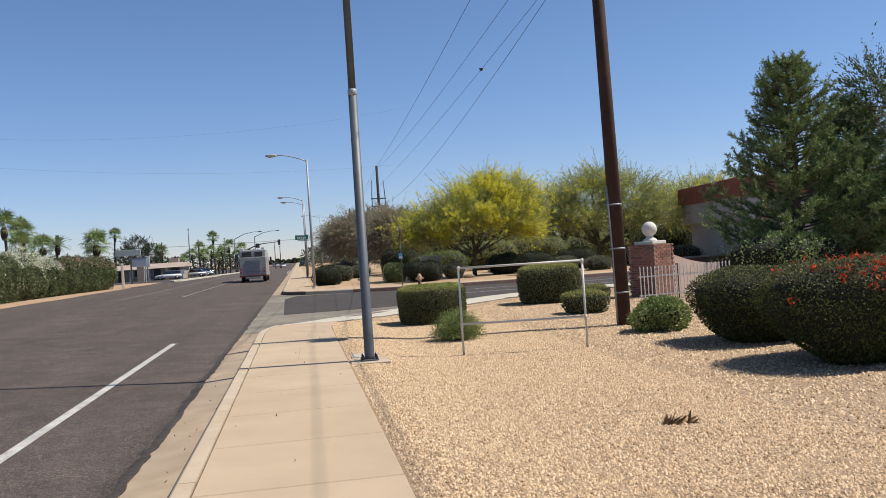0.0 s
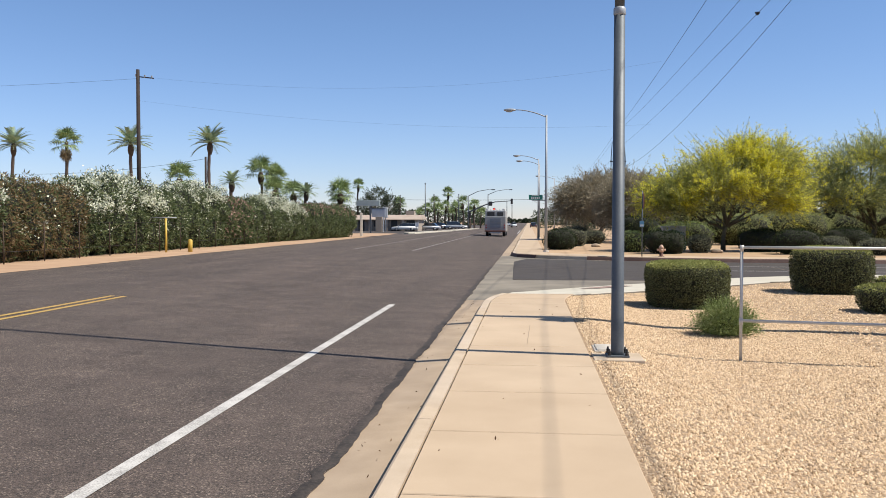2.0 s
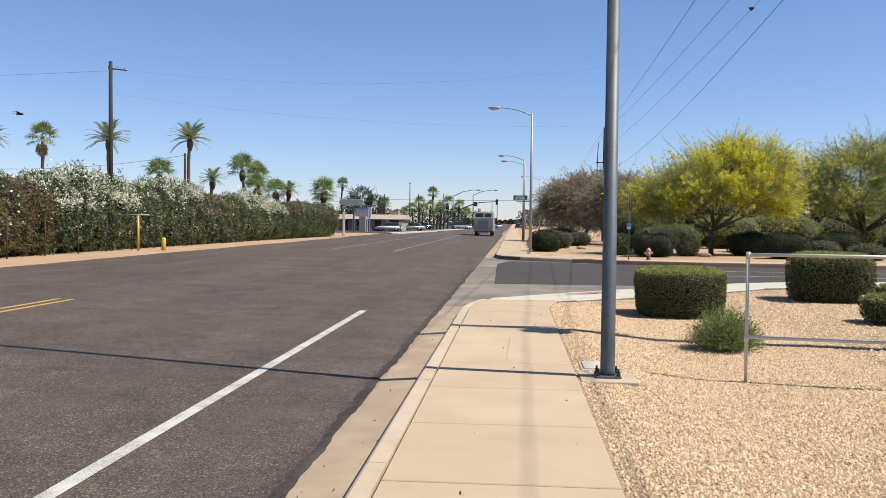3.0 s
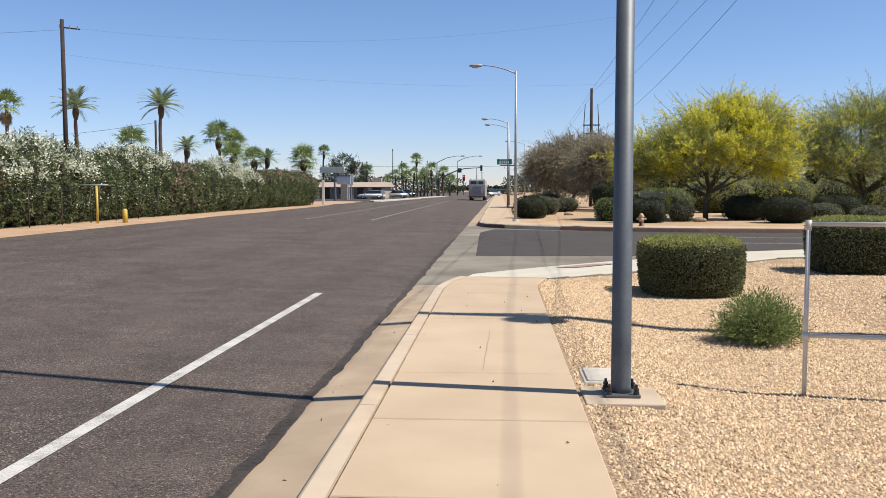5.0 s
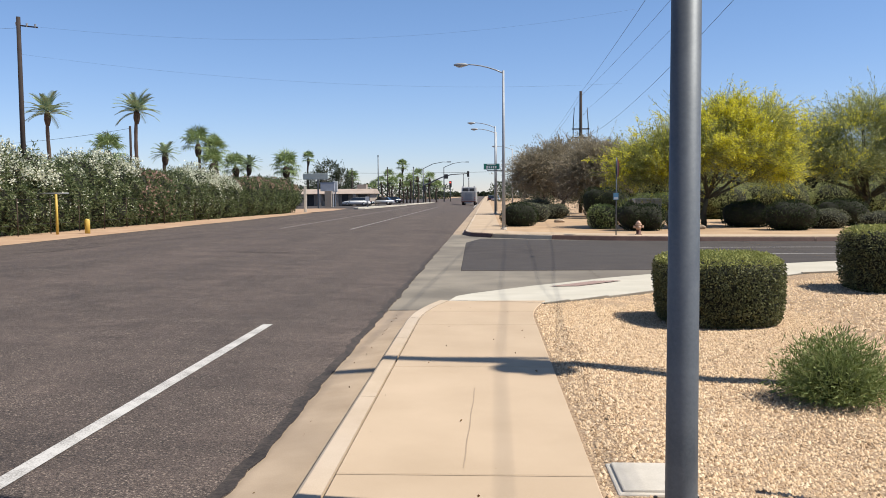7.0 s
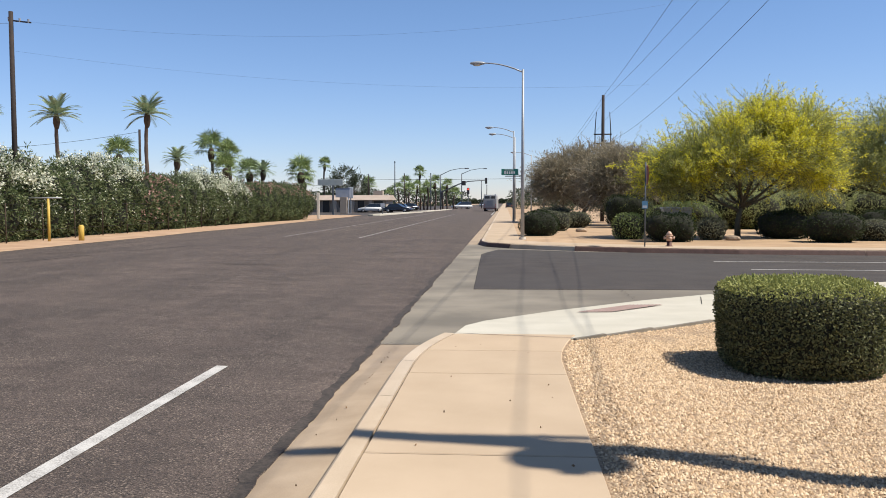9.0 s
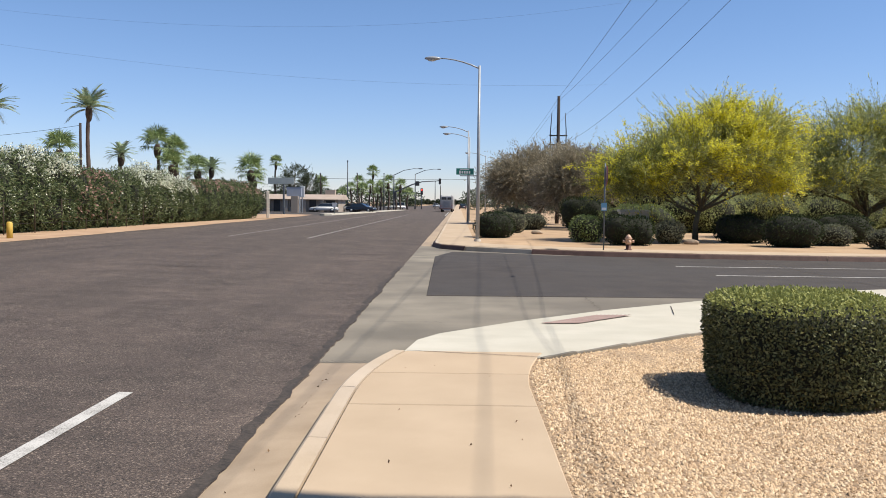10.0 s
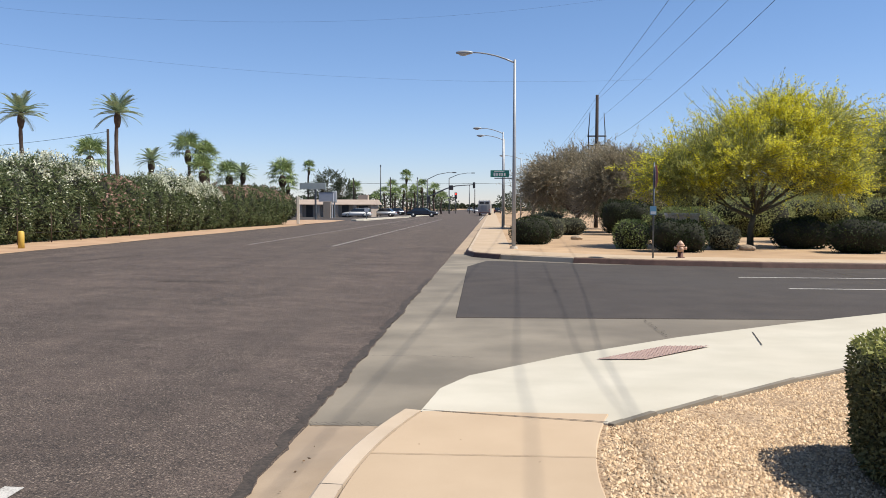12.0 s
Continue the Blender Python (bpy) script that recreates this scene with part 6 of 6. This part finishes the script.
put("post", tubes_mesh("post", [([(0, 0, 0), (0, 0, 4.2)], [0.1, 0.1])], "steel_old", 8), far_sig)
part("signal_head", box_bm(0.6, 0.35, 1.5, Matrix.Translation((0, -0.1, 4.3)), 0.05), "dark", far_sig)
part("red_light", cyl_bm(0.17, 0.17, 0.05, pose(0, -0.3, 4.7, 90, 0, 0), 10), "signal_red", far_sig, "lit red light")
for k, (x, y, h) in enumerate(((-20.9, 172, 9.3), (-19.8, 178, 7.2), (-15.6, 190, 7.6), (-26.5, 175, 7.0), (-5.8, 225, 7.0), (-4.6, 232, 6.0), (5.5, 130, 7.0), (7.5, 175, 8))):
    p = thing("utility_pole", "thin utility pole near the crossing", "utility pole", x, y, 0.05)
    put("pole", tubes_mesh("pole", [([(0, 0, -0.1), (0, 0, h)], [0.13, 0.09])], "pole_far" if k % 2 else "steel_old", 7), p)
    part("cap", cyl_bm(0.16, 0.1, 0.25, Matrix.Translation((0, 0, h)), 7), "steel_old", p)
wire("thin wire above the far crossing", (-34, 182, 6.6), (8, 178, 6.5), 0.25, 0.03)
# distant woods
P = []
for x in np.arange(-170, 190, 3.2):
    if -17 < x < 3:
        continue
    y = 330 + 90 * r2.random()
    q, g = blob_points(480, 3.0 + r2.random() * 2, 3, 4.5 + 3.5 * r2.random(), 2.2, 0, 0.3, x)
    P.append(leaf_quads(q + np.array([x, y, 0]), 0.9, 0.5, g, 1.0))
for x in np.arange(4, 40, 3.0):
    q, g = blob_points(1600, 2.2, 2, 3.5 + 2.5 * r2.random(), 2.2, 0, 0.3, x)
    P.append(leaf_quads(q + np.array([x, 115 + 130 * r2.random(), 0.1]), 0.34, 0.16, g, 1.0))
for x in np.arange(-15, 3, 1.4):
    q, g = blob_points(500, 2.0, 2, 3.0 + 2.5 * r2.random(), 2.2, 0, 0.3, x)
    P.append(leaf_quads(q + np.array([x * 4, 900, 0]), 1.6, 1.0, g, 1.0))
tagged(put("distant_woods", quads_mesh("distant_woods", np.concatenate(P), "far_green")), "distant dark green trees along the road", "woods", "", "stuff")

# ---- vehicles ----


def wheel(parent, x, y, r, w=0.24):
    wh = put("wheel", tubes_mesh("wheel", [([(-w / 2, 0, 0), (-w / 2 + 0.03, 0, 0), (w / 2 - 0.03, 0, 0), (w / 2, 0, 0)], [r * 0.9, r, r, r * 0.9])], "tyre", 18), parent, pose(x, y, r))
    put("rim", tubes_mesh("rim", [([(-w / 2 - 0.01, 0, 0), (w / 2 + 0.01, 0, 0)], [r * 0.62, r * 0.62])], "rim", 12), wh)
    return wh


def car(label, paint, L=4.6, W=1.8, Hh=1.45, wagon=False):
    """Nose along +y, standing on z=0."""
    ob = thing("car", label, "car")
    low, mid = 0.28, 0.85
    prof = [(-L / 2, low + 0.1), (-L / 2 + 0.05, mid - 0.05), (-L / 2 + 0.25, mid + 0.06), (L * 0.24, mid + 0.04), (L / 2 - 0.25, mid - 0.1), (L / 2, low + 0.3), (L / 2 - 0.02, low), (-L / 2 + 0.1, low)]
    bm = bmesh.new()
    a = [bm.verts.new((-W / 2, y, z)) for y, z in prof]
    b = [bm.verts.new((W / 2, y, z)) for y, z in prof]
    bm.faces.new(a), bm.faces.new(list(reversed(b)))
    for i in range(len(prof)):
        j = (i + 1) % len(prof)
        bm.faces.new((a[j], a[i], b[i], b[j]))
    bmesh.ops.bevel(bm, geom=list(bm.edges), offset=0.05, segments=2, affect="EDGES")
    part("body", bm, paint, ob, "", True)
    rear = -L / 2 + (0.15 if wagon else 0.55)
    cab = [(rear, mid), (rear + (0.15 if wagon else 0.5), Hh - 0.05), (L * 0.05, Hh), (L * 0.26, mid)]
    for nm, mat, inset, top in (("cabin_glass", "glass", 0.10, 0), ("roof", paint, 0.12, 1)):
        bm = bmesh.new()
        pr = cab if not top else [(cab[1][0] - 0.03, cab[1][1] - 0.02), (cab[1][0] + 0.05, cab[1][1] + 0.03), (cab[2][0] - 0.1, Hh + 0.02), (cab[2][0] + 0.04, Hh - 0.02)]
        ins = [inset + 0.12 * (z - mid) / (Hh - mid) for y, z in pr]
        a = [bm.verts.new((-W / 2 + q, y, z)) for (y, z), q in zip(pr, ins)]
        b = [bm.verts.new((W / 2 - q, y, z)) for (y, z), q in zip(pr, ins)]
        bm.faces.new(a), bm.faces.new(list(reversed(b)))
        for i in range(4):
            j = (i + 1) % 4
            bm.faces.new((a[j], a[i], b[i], b[j]))
        part(nm, bm, mat, ob)
    for sx in (-1, 1):
        for fy in (-0.3, 0.3):
            wheel(ob, sx * (W / 2 - 0.1), fy * L, 0.32)
        part("headlight", box_bm(0.35, 0.08, 0.12, Matrix.Translation((sx * 0.62, L / 2 - 0.12, 0.66)), 0.02), "lens", ob)
        part("tail_light", box_bm(0.3, 0.06, 0.14, Matrix.Translation((sx * 0.66, -L / 2 + 0.04, 0.72)), 0.02), "red", ob)
        part("mirror", box_bm(0.16, 0.1, 0.1, Matrix.Translation((sx * (W / 2 + 0.06), L * 0.2, 0.95)), 0.02), paint, ob)
    return ob


truck = thing("fire_truck", "silver-white box fire truck driving along the road", "truck")
part("body", box_bm(2.4, 6.4, 1.75, Matrix.Translation((0, 3.2, 1.45)), 0.05), "truck", truck)
up = part("upper_body", box_bm(2.36, 5.6, 0.75, Matrix.Translation((0, 3.5, 2.62)), 0.06), "truck_white", truck)
part("hose_bed", box_bm(0.85, 0.3, 0.55, Matrix.Translation((-0.52, 0.62, 2.55)), 0.02), "dark", up, "dark opening of the hose bed")
part("hose_bed", box_bm(0.7, 0.3, 0.6, Matrix.Translation((0.55, 0.62, 2.5)), 0.02), "dark", up, "dark opening of the hose bed")
part("cab", box_bm(2.36, 1.9, 2.3, Matrix.Translation((0, 7.4, 1.6)), 0.12), "truck_white", truck)
part("roller_door", box_bm(1.25, 0.06, 1.15, Matrix.Translation((0.05, -0.02, 1.55)), 0.01), "truck_door", truck, "grey roller door")
for k in range(6):
    part("door_rib", box_bm(1.2, 0.03, 0.02, Matrix.Translation((0.05, -0.055, 1.08 + 0.18 * k))), "truck", truck)
part("step", box_bm(2.4, 0.55, 0.16, Matrix.Translation((0, -0.2, 0.62)), 0.02), "hydrant_low", truck, "dark red rear step")
part("bumper", box_bm(1.3, 0.1, 0.2, Matrix.Translation((0, -0.4, 0.45)), 0.02), "rim", truck)
for sx in (-1, 1):
    for z in (1.0, 1.3):
        part("tail_light", box_bm(0.14, 0.05, 0.13, Matrix.Translation((sx * 1.05, -0.01, z)), 0.02), "red", truck)
    part("beacon", box_bm(0.3, 0.3, 0.22, Matrix.Translation((sx * 0.95, 0.9, 3.1)), 0.04), "white", truck)
    part("mirror", box_bm(0.2, 0.12, 0.45, Matrix.Translation((sx * 1.38, 8.2, 2.1)), 0.03), "dark", truck)
    for fy in (1.5, 7.2):
        wheel(truck, sx * 0.98, fy, 0.5, 0.34)
for k in range(4):
    part("ladder_rail", box_bm(0.06, 5.2, 0.08, Matrix.Translation((-0.6 + 0.35 * k, 3.6, 3.06))), "rim", truck)

black = car("dark sedan pulling out of the lot", "car_black", 4.7, 1.8, 1.42)
white = car("white wagon turning at the crossing", "car_white", 4.6, 1.8, 1.6, True)
suv = car("pale wagon turning into the side road", "car_silver", 4.6, 1.8, 1.65, True)
for lab, paint, x, y, rz, wg in (("parked silver sedan in the lot", "car_silver", -18.9, 160.5, 84, False), ("parked white wagon in the lot", "car_white", -21.9, 150.5, 88, True),
                                 ("parked dark car in the lot", "car_black", -20.4, 190, 85, False), ("distant white car on the road", "car_white", -4.6, 260, 180, False), ("distant pale car on the road", "car_silver", -7.6, 300, 180, True),
                                 ("distant dark car on the road", "car_black", 1.2, 235, 0, True)):
    c = car(lab, paint, wagon=wg)
    c.matrix_world = pose(x, y, 0.08 if x < -18 or x > 0 else crown(x), 0, 0, rz)

bird = thing("bird", "small dark bird gliding over the road", "bird")
bm = bmesh.new()
bmesh.ops.create_icosphere(bm, subdivisions=2, radius=1, matrix=Matrix.Diagonal((0.19, 0.065, 0.06, 1)))
part("body", bm, "cable", bird, "", True)
put("tail", mesh_of("tail", [(-0.15, -0.02, 0.01), (-0.15, 0.02, 0.01), (-0.33, 0.06, 0.015), (-0.33, -0.06, 0.015), (-0.15, -0.02, 0.0), (-0.15, 0.02, 0.0), (-0.33, 0.06, 0.008), (-0.33, -0.06, 0.008)], [(0, 1, 2, 3), (7, 6, 5, 4), (0, 4, 5, 1), (2, 6, 7, 3)], "cable"), bird)
for k in (-1, 1):
    W = [(0.09, 0.03 * k, 0.03), (-0.10, 0.03 * k, 0.03), (-0.08, 0.22 * k, 0.09), (-0.14, 0.45 * k, 0.06), (0.0, 0.24 * k, 0.10)]
    put("wing", mesh_of("wing", W + [(a, b, c - 0.012) for a, b, c in W], [(0, 1, 2, 4), (4, 2, 3), (9, 7, 6, 5), (8, 7, 9), (0, 4, 9, 5), (4, 3, 8, 9), (3, 2, 7, 8), (2, 1, 6, 7)], "cable"), bird)

# ---- loose gravel on the yard ----
def chips(name, n, x0, x1, y0, y1, size):
    """Loose stone chips as squashed octahedra, lying on the yard."""
    x, y = rng.uniform(x0, x1, n), rng.uniform(y0, y1, n)
    lim = np.interp(x, [b[0] for b in BACK], [b[1] for b in BACK]) - 0.06
    lim[x < 0.95] = 21.7
    edge = 0.70 + np.array([0.24 * max(0, (b - 20.3) / 1.6) ** 1.7 for b in y])
    ok = (y < lim) & (x > edge) & ~((np.abs(x - 1.0) < 0.32) & (np.abs(y - 13.15) < 0.30)) & ~((np.abs(x - 0.98) < 0.24) & (np.abs(y - 13.86) < 0.30))
    x, y = x[ok], y[ok]
    n = len(x)
    z = np.array([yard_z(a, b) for a, b in zip(x, y)])
    s = size * rng.uniform(0.5, 1.25, n)
    a = rng.uniform(0, 2 * math.pi, n)
    ca, sa = np.cos(a), np.sin(a)
    sx, sy, sz = s * rng.uniform(0.7, 1.2, n), s * rng.uniform(0.5, 0.9, n), s * rng.uniform(0.65, 1.2, n)
    base = np.array([(1, 0, 0), (0, 1, 0), (-1, 0, 0), (0, -1, 0), (0.25, 0.15, 1), (-0.3, -0.2, 0.75)])
    b = base[None] + rng.normal(0, 0.16, (n, 6, 3))
    X, Y, Z = b[..., 0] * sx[:, None], b[..., 1] * sy[:, None], b[..., 2] * sz[:, None]
    co = np.stack([X * ca[:, None] - Y * sa[:, None] + x[:, None], X * sa[:, None] + Y * ca[:, None] + y[:, None], Z + z[:, None]], -1)
    tri = np.array([(0, 1, 4), (1, 5, 4), (1, 2, 5), (2, 3, 5), (3, 4, 5), (3, 0, 4)])
    me = bpy.data.meshes.new(name)
    me.vertices.add(6 * n), me.loops.add(18 * n), me.polygons.add(6 * n)
    me.vertices.foreach_set("co", co.astype(np.float32).ravel())
    me.loops.foreach_set("vertex_index", (tri[None] + 6 * np.arange(n)[:, None, None]).astype(np.int32).ravel())
    me.polygons.foreach_set("loop_start", np.arange(0, 18 * n, 3, dtype=np.int32))
    me.materials.append(M["stone"])
    me.update(calc_edges=True)
    return tagged(put(name, me), "loose tan gravel chips on the yard", "gravel", "", "stuff")


chips("gravel_chips", 150000, 0.7, 4.6, 2.0, 24.5, 0.0150)
chips("gravel_chips_beyond", 42000, 4.6, 10, 4.5, 27, 0.021)


# litter on the pavement and in the gutter, and a hairline crack
n = 80
x = np.where(rng.random(n) < 0.6, rng.uniform(-1.45, -1.1, n), rng.uniform(-0.8, 0.68, n))
y = rng.uniform(4, 21.5, n)
x = np.where((y > 18) & (x < -0.5), -1.3, x)
z = np.where(x < -1.0, 0.045 + 0.095 * (x + 1.03), KERB + 0.003)
put("leaf_litter", quads_mesh("leaf_litter", leaf_quads(np.stack([x, y, z], 1), 0.028, 0.016, np.array([[0, 0, 0.25]]).repeat(n, 0), 0.9), "dead"))
tagged(bpy.data.objects["leaf_litter"], "small dry leaves on the pavement and gutter", "leaf litter", "", "stuff")
pts = [(-0.10 + 0.003 * math.sin(i * 1.3) + 0.003 * i, 14.0 + 0.15 * i) for i in range(15)]
strip("pavement_crack", [(a - 0.004, b, KERB + 0.0022) for a, b in pts], [(a + 0.004, b, KERB + 0.0022) for a, b in pts], "gutter", None, "structure", "hairline crack in the concrete pavement", "crack")


def motions():
    """What moves: the fire truck, the dark sedan, two pale wagons at the crossing, and a bird."""
    BIRD = [(0, -72.12, 33.0, 6.8), (3.0, -23.27, 42.0, 6.68), (3.2, -20.01, 42.6, 6.67), (4.0, -6.98, 45.0, 10.27), (4.8, 6.04, 47.4, 13.87), (12.0, 123.3, 69.0, 46.27)]
    def rows(path):
        return [(t, pose(x, y, crown(x) + 0.004 if x > -18 else 0.075, 0, 0, rz)) for t, x, y, rz in path]
    walk(truck, rows([(0, -4.1, 79, 0), (1.5, -3.95, 95, 0), (3, -3.8, 109, 0), (5, -3.2, 129, -1), (6.5, -2.95, 144, -1), (8.5, -2.8, 162, -2), (10, -2.2, 173, -2), (12, -1.7, 184, -2)]))
    walk(black, rows([(0, -23.6, 156, -88), (5.2, -23.4, 156, -88), (6.5, -22.5, 155, -90), (7.5, -20.6, 153, -95), (8.5, -18.4, 150, -100), (9.5, -16.3, 147, -102), (10.5, -14.3, 146, -100), (12, -10.7, 144, -92)]))
    walk(white, rows([(0, 4.0, 330, 180), (6, -2.0, 250, 172), (8.5, -8.2, 205, 120), (9.5, -11.5, 202, 95), (10.5, -17.2, 201, 90), (12, -30, 201, 90)]))
    walk(bird, [(t, pose(x, y, z, 0, 0, 8)) for t, x, y, z in BIRD])
    walk(suv, rows([(0, -19.3, 176, -90), (1.5, -16.5, 178, -90), (2.5, -13.6, 183, -85), (4, -6, 190, -60), (7, 2.5, 230, -10), (12, 3.0, 330, 0)]))


motions()
